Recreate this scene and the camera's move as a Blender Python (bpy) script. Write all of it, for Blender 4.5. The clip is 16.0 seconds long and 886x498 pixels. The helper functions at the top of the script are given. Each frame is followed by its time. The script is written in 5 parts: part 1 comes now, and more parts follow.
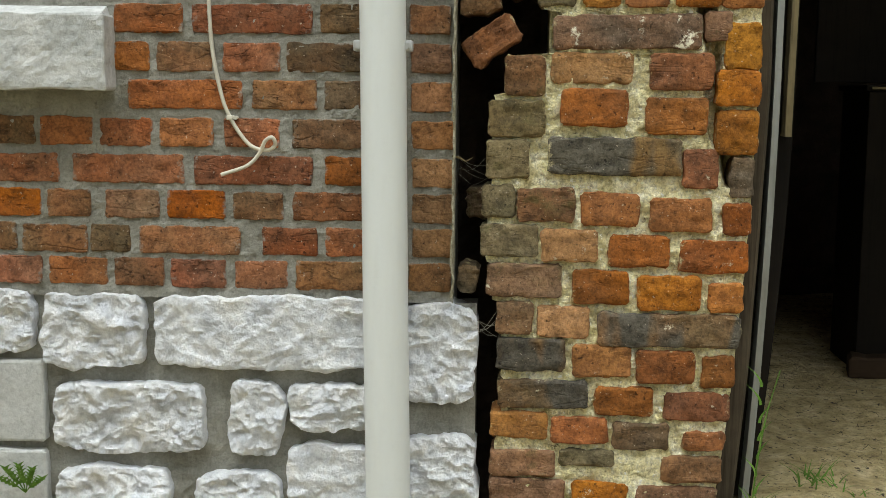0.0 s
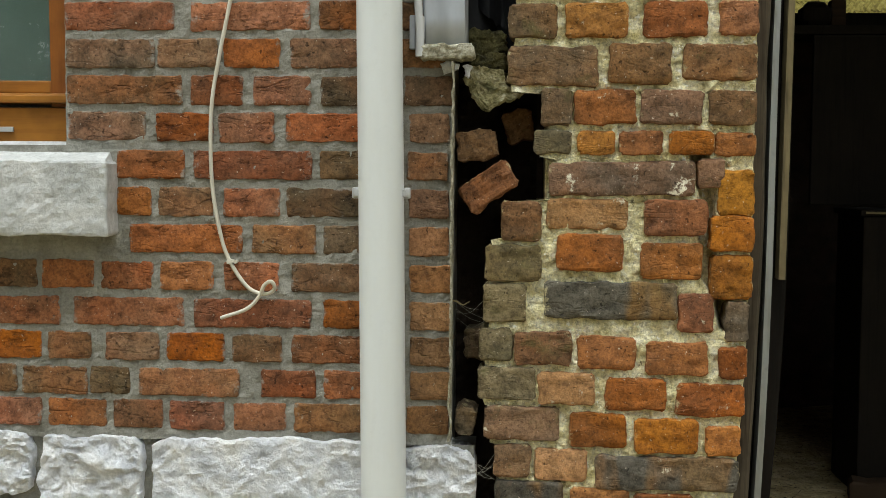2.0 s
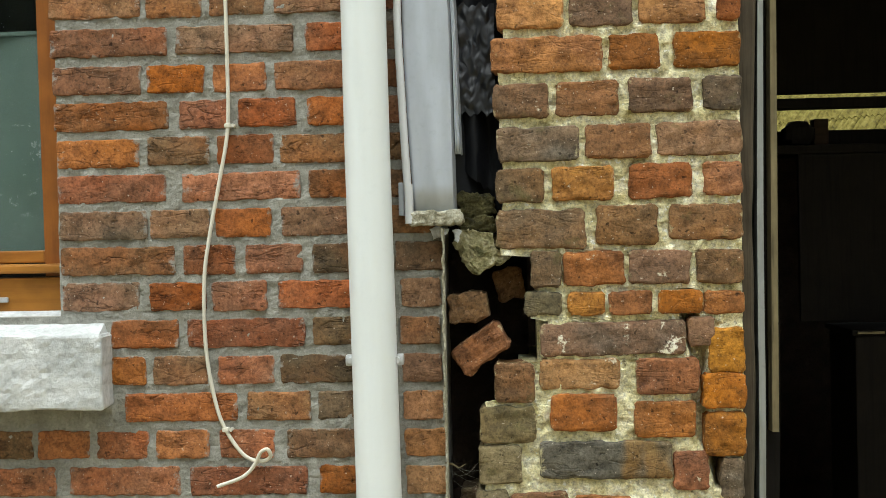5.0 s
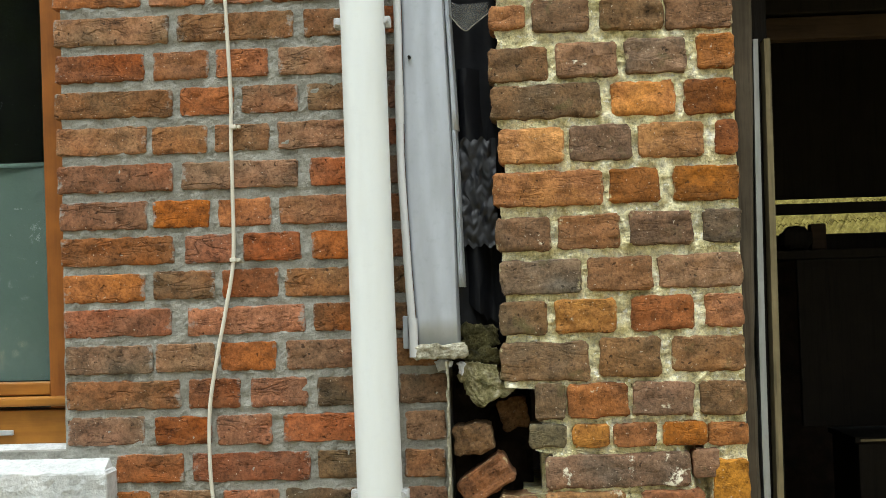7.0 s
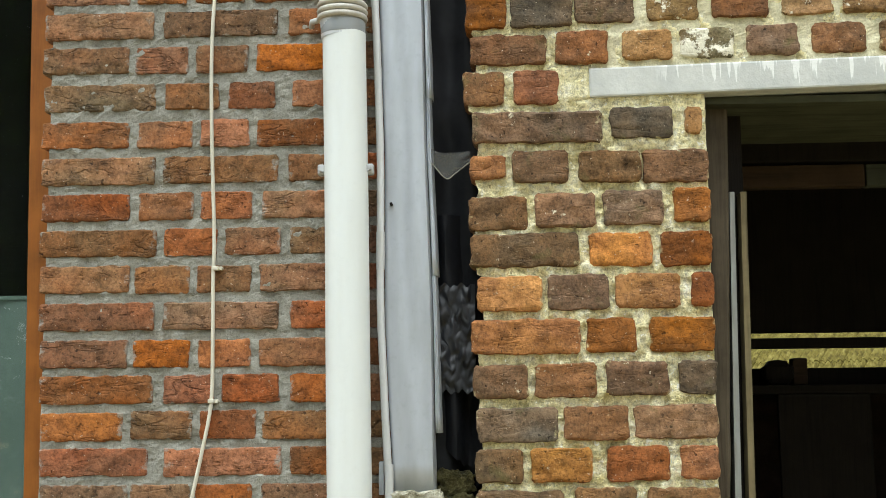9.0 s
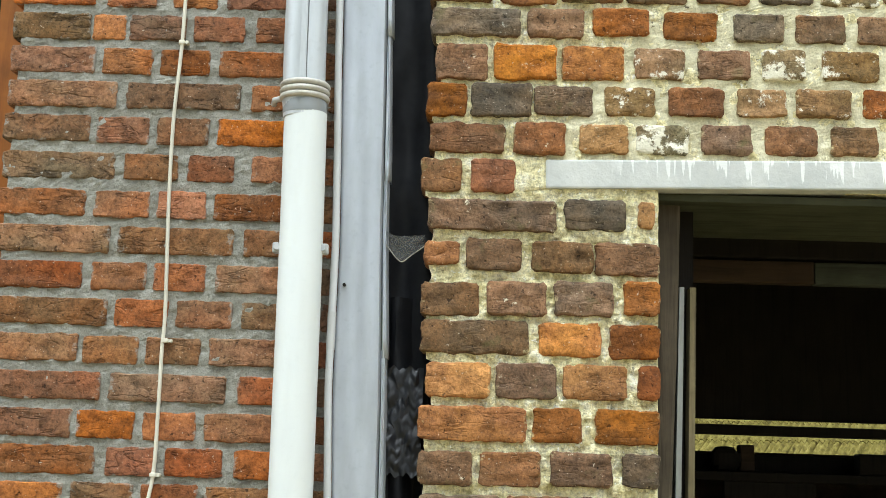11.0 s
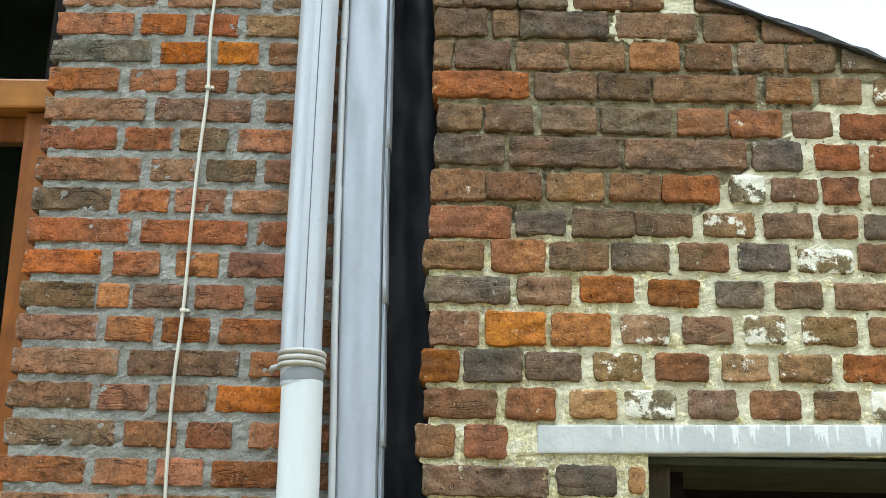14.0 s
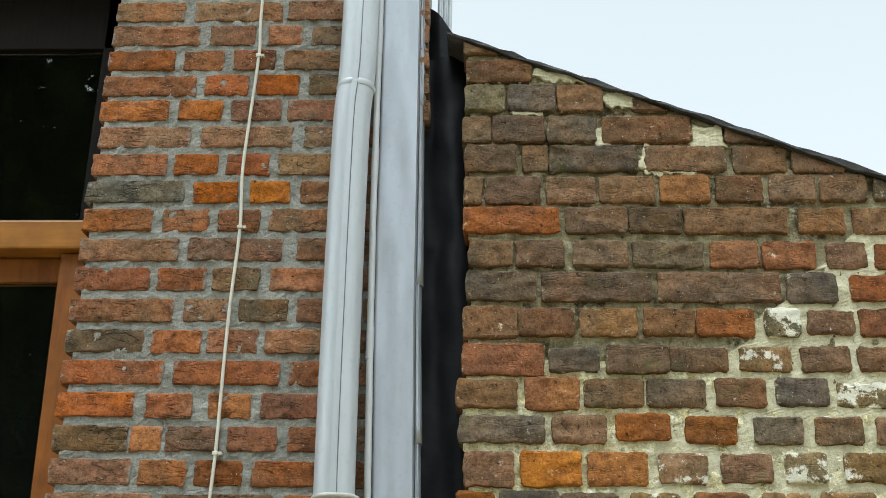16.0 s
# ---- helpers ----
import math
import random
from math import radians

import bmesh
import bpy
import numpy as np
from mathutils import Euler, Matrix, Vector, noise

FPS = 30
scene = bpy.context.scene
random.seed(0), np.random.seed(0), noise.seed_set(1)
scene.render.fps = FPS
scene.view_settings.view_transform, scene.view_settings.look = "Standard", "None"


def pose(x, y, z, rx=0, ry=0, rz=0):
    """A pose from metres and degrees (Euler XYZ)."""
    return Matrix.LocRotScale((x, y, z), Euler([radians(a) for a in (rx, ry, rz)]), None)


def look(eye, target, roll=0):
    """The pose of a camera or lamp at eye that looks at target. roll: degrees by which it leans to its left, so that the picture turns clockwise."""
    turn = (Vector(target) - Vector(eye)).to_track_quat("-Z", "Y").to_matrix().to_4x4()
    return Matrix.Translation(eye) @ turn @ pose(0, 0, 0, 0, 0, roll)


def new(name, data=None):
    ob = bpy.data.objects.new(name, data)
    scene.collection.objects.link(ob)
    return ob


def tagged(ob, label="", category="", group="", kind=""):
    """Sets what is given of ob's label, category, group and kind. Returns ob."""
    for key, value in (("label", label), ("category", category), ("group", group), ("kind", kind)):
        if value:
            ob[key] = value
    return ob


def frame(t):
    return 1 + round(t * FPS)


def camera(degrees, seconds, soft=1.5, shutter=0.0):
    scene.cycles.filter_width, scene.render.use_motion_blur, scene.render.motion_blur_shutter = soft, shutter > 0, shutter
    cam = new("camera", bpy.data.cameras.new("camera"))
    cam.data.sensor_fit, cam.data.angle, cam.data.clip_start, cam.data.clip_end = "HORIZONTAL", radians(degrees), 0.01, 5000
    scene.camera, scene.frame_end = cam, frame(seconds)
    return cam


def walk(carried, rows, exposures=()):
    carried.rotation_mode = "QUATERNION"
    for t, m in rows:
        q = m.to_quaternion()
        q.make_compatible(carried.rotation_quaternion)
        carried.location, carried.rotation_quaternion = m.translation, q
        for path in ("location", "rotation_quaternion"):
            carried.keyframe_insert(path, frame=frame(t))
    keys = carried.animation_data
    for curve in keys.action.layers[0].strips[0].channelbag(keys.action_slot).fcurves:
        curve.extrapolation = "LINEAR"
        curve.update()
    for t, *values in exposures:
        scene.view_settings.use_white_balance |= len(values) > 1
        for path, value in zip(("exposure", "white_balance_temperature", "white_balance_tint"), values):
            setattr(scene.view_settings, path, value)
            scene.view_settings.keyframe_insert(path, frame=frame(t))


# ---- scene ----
cam = camera(39.3, 16.0, soft=0.8)
PATH = [
    (0, (0.1533, -2.2344, 0.7697), (0.0105, -0.1565, 0.5009), 0.60),
    (0.5, (0.1460, -2.2355, 0.7991), (0.0000, -0.1523, 0.5733), 0.90),
    (1, (0.1754, -2.2260, 0.8568), (0.0168, -0.1439, 0.6342), 1.10),
    (1.5, (0.1701, -2.2334, 0.8505), (0.0126, -0.1460, 0.6794), 0.90),
    (2, (0.1607, -2.2439, 0.8747), (0.0126, -0.1523, 0.7508), 0.50),
    (2.5, (0.1617, -2.2491, 0.9083), (0.0221, -0.1565, 0.8001), -0.40),
    (3, (0.1680, -2.2533, 0.9377), (0.0252, -0.1617, 0.8232), -1.50),
    (3.5, (0.1701, -2.2586, 0.9660), (0.0095, -0.1670, 0.8715), -1.30),
    (4, (0.1764, -2.2544, 0.9818), (0.0126, -0.1617, 0.9093), -1.20),
    (4.2, (0.1638, -2.2544, 0.9891), (0.0179, -0.1607, 0.9345), -1.50),
    (6.3, (0.1701, -2.2649, 1.1203), (0.0305, -0.1712, 1.1897), -0.80),
    (6.5, (0.1638, -2.2670, 1.1193), (0.0210, -0.1733, 1.2086), -1.20),
    (7, (0.1575, -2.2764, 1.1644), (0.0273, -0.1827, 1.2716), -1.60),
    (7.5, (0.1743, -2.2838, 1.1991), (0.0347, -0.1943, 1.3608), -1.40),
    (8, (0.1680, -2.2922, 1.1928), (0.0315, -0.2058, 1.3902), -1.50),
    (8.5, (0.1835, -2.3062, 1.2277), (0.0515, -0.2255, 1.4790), -0.99),
    (8.7, (0.1827, -2.3016, 1.2390), (0.0619, -0.2205, 1.5005), -0.80),
    (10.8, (0.1934, -2.3167, 1.2836), (0.1334, -0.2477, 1.6379), 1.23),
    (11, (0.2025, -2.3217, 1.3014), (0.1533, -0.2542, 1.6663), 1.85),
    (11.5, (0.1887, -2.3352, 1.3297), (0.1533, -0.2725, 1.7222), 1.86),
    (12, (0.1856, -2.3548, 1.3549), (0.1607, -0.3023, 1.7984), 1.46),
    (12.5, (0.1890, -2.3735, 1.3806), (0.1461, -0.3346, 1.8816), 1.46),
    (13, (0.1803, -2.3884, 1.4050), (0.1670, -0.3675, 1.9757), 1.68),
    (13.5, (0.1879, -2.4127, 1.4467), (0.1575, -0.3990, 2.0419), 2.08),
    (14, (0.1923, -2.4263, 1.4564), (0.1544, -0.4304, 2.1084), 1.38),
    (14.5, (0.1494, -2.4287, 1.4559), (0.0547, -0.4454, 2.1396), 0.69),
    (15, (0.1775, -2.4213, 1.4511), (0.0819, -0.4610, 2.1966), 1.30),
    (15.5, (0.1796, -2.4297, 1.4942), (0.1103, -0.4746, 2.2565), 1.70),
    (16, (0.1911, -2.4486, 1.5435), (0.0977, -0.5093, 2.3436), 1.10),
]
walk(cam, [(t, look(eye, target, roll)) for t, eye, target, roll in PATH],
     [(0, -0.12, 6400, 4), (1.5, -0.18, 6400, 4), (3, 0.0, 6300, 3), (4.2, 0.20, 6250, 2), (7, 0.27, 6200, 3), (8.7, 0.33, 6150, 3), (11, 0.52, 5950, 3),
      (13, 0.40, 5700, 2), (14.2, 0.40, 5550, 2), (15, 0.34, 5550, 1), (16, 0.05, 5850, 1)])

# ---- light: bright overcast day ----
world = bpy.data.worlds.new("overcast_sky")
scene.world = world
world.use_nodes = True
wt = world.node_tree
sky = wt.nodes.new("ShaderNodeTexSky")
sky.sky_type = "NISHITA"
sky.sun_disc = False
sky.sun_elevation, sky.sun_rotation = radians(68), radians(207)
sky.dust_density, sky.air_density, sky.ozone_density = 4.0, 1.2, 1.0
grey = wt.nodes.new("ShaderNodeHueSaturation")
grey.inputs["Saturation"].default_value = 0.035
wt.links.new(sky.outputs[0], grey.inputs["Color"])
wt.links.new(grey.outputs[0], wt.nodes["Background"].inputs[0])
wt.nodes["Background"].inputs[1].default_value = 0.27
sun_data = bpy.data.lights.new("sun", "SUN")
sun_data.energy, sun_data.angle, sun_data.color = 0.92, radians(40), (1.0, 0.96, 0.9)
sun = new("sun", sun_data)
sun.matrix_world = look((-1.5, -3.0, 8.5), (0, 0, 0))


# ---- materials ----
def nodes_of(name):
    m = bpy.data.materials.new(name)
    m.use_nodes = True
    return m, m.node_tree.nodes, m.node_tree.links, m.node_tree.nodes["Principled BSDF"]


def coords(n, l, scale=(1, 1, 1), shuffle=True):
    """Object coordinates, shifted at random for each object."""
    tc = n.new("ShaderNodeTexCoord")
    mp = n.new("ShaderNodeMapping")
    mp.inputs["Scale"].default_value = scale
    l.new(tc.outputs["Object"], mp.inputs["Vector"])
    if shuffle:
        info = n.new("ShaderNodeObjectInfo")
        mul = n.new("ShaderNodeMath")
        mul.operation = "MULTIPLY"
        mul.inputs[1].default_value = 37.0
        l.new(info.outputs["Random"], mul.inputs[0])
        l.new(mul.outputs[0], mp.inputs["Location"])
    return mp.outputs["Vector"]


def noise_tex(n, l, vec, scale, detail=6, rough=0.6):
    t = n.new("ShaderNodeTexNoise")
    t.inputs["Scale"].default_value, t.inputs["Detail"].default_value, t.inputs["Roughness"].default_value = scale, detail, rough
    l.new(vec, t.inputs["Vector"])
    return t.outputs["Fac"]


def ramp(n, l, fac, stops):
    r = n.new("ShaderNodeValToRGB")
    e = r.color_ramp.elements
    while len(e) < len(stops):
        e.new(0.5)
    for el, (p, c) in zip(e, stops):
        el.position = p
        el.color = (c, c, c, 1) if isinstance(c, (int, float)) else (*c, 1)
    l.new(fac, r.inputs["Fac"])
    return r.outputs["Color"]


def mix(n, l, fac, a, b, mode="MIX"):
    m = n.new("ShaderNodeMix")
    m.data_type, m.blend_type = "RGBA", mode
    for sock, val in ((m.inputs["Factor"], fac), (m.inputs["A"], a), (m.inputs["B"], b)):
        if isinstance(val, bpy.types.NodeSocket):
            l.new(val, sock)
        elif isinstance(val, (int, float)):
            sock.default_value = val
        else:
            sock.default_value = (*val, 1)
    return m.outputs["Result"]


def bump(n, l, bsdf, height, strength, distance, first=None):
    b = n.new("ShaderNodeBump")
    b.inputs["Strength"].default_value, b.inputs["Distance"].default_value = strength, distance
    l.new(height, b.inputs["Height"])
    if first is not None:
        l.new(first, b.inputs["Normal"])
    l.new(b.outputs["Normal"], bsdf.inputs["Normal"])
    return b.outputs["Normal"]


def brick_material(name, base, second, lime=0.0, lime_colour=(0.62, 0.56, 0.42), moss=0.0, cracks=0.8, smear=(0.30, 0.29, 0.26), smeared=0.5, patches=11, blotch=None):
    """Fired clay: two hues in soft patches, hand-moulding cracks, pits, sandy grain, mortar smeared over the arrises."""
    m, n, l, bsdf = nodes_of(name)
    v = coords(n, l)
    big = ramp(n, l, noise_tex(n, l, v, patches, 3, 0.5), [(0.36, 0.0), (0.64, 1.0)])
    col = mix(n, l, big, base, second)
    if blotch:
        edge = ramp(n, l, noise_tex(n, l, coords(n, l, (1, 1, 0.35)), 9, 3, 0.45), [(0.47, 0.0), (0.53, 1.0)])
        col = mix(n, l, edge, col, blotch)
    info = n.new("ShaderNodeObjectInfo")
    vary = n.new("ShaderNodeHueSaturation")
    for sock, lo, hi, step in (("Value", 0.70, 1.18, 1.0), ("Hue", 0.493, 0.505, 17.3), ("Saturation", 0.90, 1.09, 41.7)):
        wrap = n.new("ShaderNodeMath")
        wrap.operation = "MULTIPLY"
        wrap.inputs[1].default_value = step
        l.new(info.outputs["Random"], wrap.inputs[0])
        part_of = n.new("ShaderNodeMath")
        part_of.operation = "FRACT"
        l.new(wrap.outputs[0], part_of.inputs[0])
        jitter = n.new("ShaderNodeMapRange")
        jitter.inputs["To Min"].default_value, jitter.inputs["To Max"].default_value = lo, hi
        l.new(part_of.outputs[0], jitter.inputs["Value"])
        l.new(jitter.outputs[0], vary.inputs[sock])
    l.new(col, vary.inputs["Color"])
    col = vary.outputs["Color"]
    # sandy grain and soft clouding
    grain = noise_tex(n, l, v, 170, 4, 0.68)
    col = mix(n, l, 1.0, col, ramp(n, l, grain, [(0.3, 0.5), (0.5, 1.0), (0.7, 1.32)]), "MULTIPLY")
    col = mix(n, l, 1.0, col, ramp(n, l, noise_tex(n, l, v, 42, 5, 0.62), [(0.3, 0.55), (0.5, 1.0), (0.7, 1.28)]), "MULTIPLY")
    # hand-moulding folds: thin wavering dark lines, in places
    warp = n.new("ShaderNodeTexNoise")
    warp.inputs["Scale"].default_value, warp.inputs["Detail"].default_value, warp.inputs["Distortion"].default_value = 15, 6, 0.5
    l.new(coords(n, l, (0.8, 1, 2.5)), warp.inputs["Vector"])
    fold = ramp(n, l, warp.outputs["Fac"], [(0.435, 1.0), (0.472, 0.12), (0.505, 1.0)])
    second_warp = noise_tex(n, l, coords(n, l, (1, 1, 1.7)), 34, 5, 0.65)
    fold_two = ramp(n, l, second_warp, [(0.36, 0.15), (0.40, 0.35), (0.43, 1.0)])
    folds = mix(n, l, 1.0, fold, fold_two, "MULTIPLY")
    where = ramp(n, l, noise_tex(n, l, v, 16, 3, 0.55), [(0.45, 0.0), (0.60, cracks)])
    folds = mix(n, l, where, (1, 1, 1), folds)
    col = mix(n, l, 1.0, col, mix(n, l, 0.42, (1, 1, 1), folds), "MULTIPLY")
    pits = ramp(n, l, noise_tex(n, l, v, 95, 2, 0.5), [(0.27, 0.0), (0.33, 1.0)])
    col = mix(n, l, 1.0, col, mix(n, l, 0.65, (1, 1, 1), pits), "MULTIPLY")
    specks = ramp(n, l, noise_tex(n, l, v, 190, 2, 0.5), [(0.70, 0.0), (0.74, 0.55)])
    col = mix(n, l, specks, col, (0.62, 0.53, 0.42))
    # mortar left on the arrises
    gen = n.new("ShaderNodeTexCoord")
    xyz = n.new("ShaderNodeSeparateXYZ")
    l.new(gen.outputs["Generated"], xyz.inputs[0])
    edges = []
    for axis in ("X", "Z"):
        off = n.new("ShaderNodeMath")
        off.operation = "SUBTRACT"
        off.inputs[1].default_value = 0.5
        l.new(xyz.outputs[axis], off.inputs[0])
        mag = n.new("ShaderNodeMath")
        mag.operation = "ABSOLUTE"
        l.new(off.outputs[0], mag.inputs[0])
        edges.append(mag.outputs[0])
    far = n.new("ShaderNodeMath")
    far.operation = "MAXIMUM"
    l.new(edges[0], far.inputs[0])
    l.new(edges[1], far.inputs[1])
    add = n.new("ShaderNodeMath")
    add.operation = "MULTIPLY_ADD"
    l.new(noise_tex(n, l, v, 55, 5, 0.7), add.inputs[0])
    add.inputs[1].default_value = 0.55
    l.new(far.outputs[0], add.inputs[2])
    col = mix(n, l, ramp(n, l, add.outputs[0], [(0.80 - 0.1 * smeared, 0.0), (0.88 - 0.1 * smeared, 0.85)]), col, smear)
    if lime:
        patch = ramp(n, l, noise_tex(n, l, v, 26, 8, 0.72), [(0.66 - lime * 0.28, 0.0), (0.71 - lime * 0.28, 1.0)])
        col = mix(n, l, patch, col, lime_colour)
    if moss:
        green = ramp(n, l, noise_tex(n, l, v, 18, 5, 0.65), [(0.62 - moss * 0.3, 0.0), (0.8 - moss * 0.3, 0.8)])
        col = mix(n, l, green, col, (0.10, 0.10, 0.035))
    l.new(col, bsdf.inputs["Base Color"])
    bsdf.inputs["Roughness"].default_value = 0.9
    bsdf.inputs["Specular IOR Level"].default_value = 0.25
    first = bump(n, l, bsdf, noise_tex(n, l, v, 45, 4, 0.6), 0.6, 0.006)
    cut = bump(n, l, bsdf, folds, 0.9, 0.005, first)
    holed = bump(n, l, bsdf, pits, 0.6, 0.002, cut)
    bump(n, l, bsdf, grain, 0.55, 0.0022, holed)
    return m


def mineral_material(name, colours, scale, grain=180, depth=0.004, rough=0.92, spots=None, shuffle=True, speck=None, relief=0.6, contrast=(0.78, 1.12)):
    """Mortar, stone, concrete, soil: three colours in patches, grain, pits."""
    m, n, l, bsdf = nodes_of(name)
    v = coords(n, l, shuffle=shuffle)
    col = ramp(n, l, noise_tex(n, l, v, scale, 7, 0.62), [(0.32, colours[0]), (0.5, colours[1]), (0.68, colours[2])])
    fine = noise_tex(n, l, v, grain, 5, 0.7)
    col = mix(n, l, 1.0, col, ramp(n, l, fine, [(0.3, contrast[0]), (0.5, 1.0), (0.7, contrast[1])]), "MULTIPLY")
    if spots:
        patch = ramp(n, l, noise_tex(n, l, v, spots[1], 6, 0.66), [(spots[2], 0.0), (spots[2] + 0.08, 1.0)])
        col = mix(n, l, patch, col, spots[0])
    if speck:
        dots = ramp(n, l, noise_tex(n, l, v, speck[1], 3, 0.6), [(speck[2], 0.0), (speck[2] + 0.05, 1.0)])
        col = mix(n, l, dots, col, speck[0])
    l.new(col, bsdf.inputs["Base Color"])
    bsdf.inputs["Roughness"].default_value = rough
    bsdf.inputs["Specular IOR Level"].default_value = 0.25
    first = bump(n, l, bsdf, noise_tex(n, l, v, grain * 0.3, 6, 0.65), relief, depth * 2)
    bump(n, l, bsdf, fine, relief, depth, first)
    return m


def paint_material(name, colour, rough=0.4, metal=0.0, dirt=(0.3, 0.29, 0.25), amount=0.35, stretch=(30, 30, 4), dent=0.0):
    """Plastic, paint or sheet metal with dirt streaked along z."""
    m, n, l, bsdf = nodes_of(name)
    v = coords(n, l, stretch)
    streak = ramp(n, l, noise_tex(n, l, v, 1.0, 6, 0.6), [(0.42, 0.0), (0.75, amount)])
    fine = ramp(n, l, noise_tex(n, l, coords(n, l), 60, 5, 0.7), [(0.55, 0.0), (0.8, amount)])
    col = mix(n, l, streak, colour, dirt)
    col = mix(n, l, fine, col, tuple(c * 0.7 for c in colour))
    l.new(col, bsdf.inputs["Base Color"])
    bsdf.inputs["Metallic"].default_value = metal
    l.new(ramp(n, l, noise_tex(n, l, coords(n, l), 25, 4), [(0.3, rough * 0.8), (0.7, min(1, rough * 1.3))]), bsdf.inputs["Roughness"])
    bump(n, l, bsdf, noise_tex(n, l, coords(n, l), 9 if dent else 80, 3), 0.25, dent or 0.0006)
    return m


def wood_material(name, light, dark, rough=0.75, stretch=(60, 60, 3), depth=0.003):
    m, n, l, bsdf = nodes_of(name)
    v = coords(n, l, stretch)
    g = noise_tex(n, l, v, 1.2, 7, 0.65)
    col = ramp(n, l, g, [(0.3, dark), (0.52, light), (0.75, tuple(0.5 * (a + b) for a, b in zip(light, dark)))])
    col = mix(n, l, 1.0, col, ramp(n, l, noise_tex(n, l, coords(n, l), 12, 4), [(0.3, 0.7), (0.7, 1.15)]), "MULTIPLY")
    l.new(col, bsdf.inputs["Base Color"])
    bsdf.inputs["Roughness"].default_value = rough
    bsdf.inputs["Specular IOR Level"].default_value = 0.5 if rough < 0.6 else 0.12
    bump(n, l, bsdf, g, 0.6, depth)
    return m


HOUSE = {
    "r": brick_material("brick_red", (0.317, 0.108, 0.037), (0.235, 0.103, 0.047)),
    "o": brick_material("brick_orange", (0.394, 0.132, 0.024), (0.317, 0.110, 0.030)),
    "b": brick_material("brick_brown", (0.278, 0.130, 0.061), (0.206, 0.123, 0.065)),
    "d": brick_material("brick_dark_brown", (0.206, 0.116, 0.056), (0.130, 0.095, 0.054), cracks=1.0),
    "k": brick_material("brick_grey", (0.175, 0.135, 0.084), (0.098, 0.086, 0.061), cracks=1.0),
    "p": brick_material("brick_pale", (0.346, 0.182, 0.084), (0.274, 0.149, 0.074), cracks=0.5),
}
OLD = dict(smear=(0.56, 0.49, 0.28), smeared=0.20, cracks=0.35)
BARN = {
    "r": brick_material("old_brick_red", (0.302, 0.112, 0.030), (0.200, 0.082, 0.030), lime=0.02, **OLD),
    "o": brick_material("old_brick_orange", (0.440, 0.190, 0.036), (0.330, 0.135, 0.033), lime=0.02, **OLD),
    "b": brick_material("old_brick_brown", (0.235, 0.122, 0.055), (0.168, 0.098, 0.050), lime=0.04, moss=0.08, **OLD),
    "d": brick_material("old_brick_dark", (0.195, 0.113, 0.056), (0.128, 0.088, 0.052), lime=0.05, moss=0.12, **OLD),
    "k": brick_material("old_brick_sooty", (0.165, 0.112, 0.064), (0.100, 0.081, 0.057), lime=0.06, lime_colour=(0.4, 0.38, 0.31), moss=0.10, **OLD),
    "m": brick_material("old_brick_scorched", (0.244, 0.137, 0.055), (0.179, 0.120, 0.053), lime=0.03, blotch=(0.118, 0.106, 0.082), **OLD),
    "u": brick_material("old_brick_limed", (0.185, 0.108, 0.060), (0.120, 0.088, 0.060), lime=0.30, lime_colour=(0.74, 0.70, 0.56), **OLD),
    "p": brick_material("old_brick_pinkish", (0.376, 0.211, 0.090), (0.310, 0.160, 0.060), lime=0.16, **OLD),
    "g": brick_material("old_brick_mossy", (0.190, 0.146, 0.074), (0.128, 0.106, 0.056), lime=0.05, moss=0.18, **OLD),
    "v": brick_material("old_brick_flaked_whitewash", (0.273, 0.160, 0.069), (0.193, 0.125, 0.055), lime=0.34, lime_colour=(0.72, 0.69, 0.58), **OLD),
    "w": brick_material("old_brick_whitewashed", (0.256, 0.182, 0.087), (0.155, 0.136, 0.072), lime=0.64, lime_colour=(0.76, 0.73, 0.60), **OLD),
}
grey_mortar = mineral_material("grey_cement_mortar", [(0.21, 0.205, 0.175), (0.29, 0.285, 0.25), (0.37, 0.365, 0.325)], 13, shuffle=False, depth=0.005)
lime_mortar = mineral_material("cream_lime_mortar", [(0.58, 0.50, 0.23), (0.86, 0.79, 0.49), (0.95, 0.91, 0.72)], 34, grain=120, depth=0.008, shuffle=False,
                               spots=((0.13, 0.105, 0.04), 46, 0.635), speck=((0.95, 0.93, 0.82), 85, 0.63), relief=0.9, contrast=(0.46, 1.25))
repointing = mineral_material("pale_flush_pointing", [(0.50, 0.465, 0.30), (0.64, 0.60, 0.41), (0.74, 0.705, 0.52)], 12, grain=120, depth=0.005, shuffle=False, speck=((0.10, 0.08, 0.05), 45, 0.69))
limestone = mineral_material("rough_white_limestone", [(0.66, 0.69, 0.75), (0.84, 0.86, 0.90), (0.93, 0.93, 0.93)], 22, grain=150, depth=0.006, spots=((0.60, 0.58, 0.54), 34, 0.70), speck=((0.40, 0.39, 0.37), 75, 0.76), relief=0.9, contrast=(0.86, 1.10))
dressed_stone = mineral_material("dressed_pale_stone", [(0.42, 0.43, 0.42), (0.50, 0.51, 0.50), (0.55, 0.56, 0.545)], 14, grain=90, depth=0.003, spots=((0.33, 0.34, 0.33), 30, 0.66))
white_stone = mineral_material("whitened_sill_stone", [(0.43, 0.445, 0.44), (0.53, 0.545, 0.54), (0.64, 0.65, 0.645)], 14, grain=90, depth=0.004, spots=((0.45, 0.46, 0.46), 40, 0.68))
concrete_paint, cn, cl, cb = nodes_of("grey_painted_concrete")
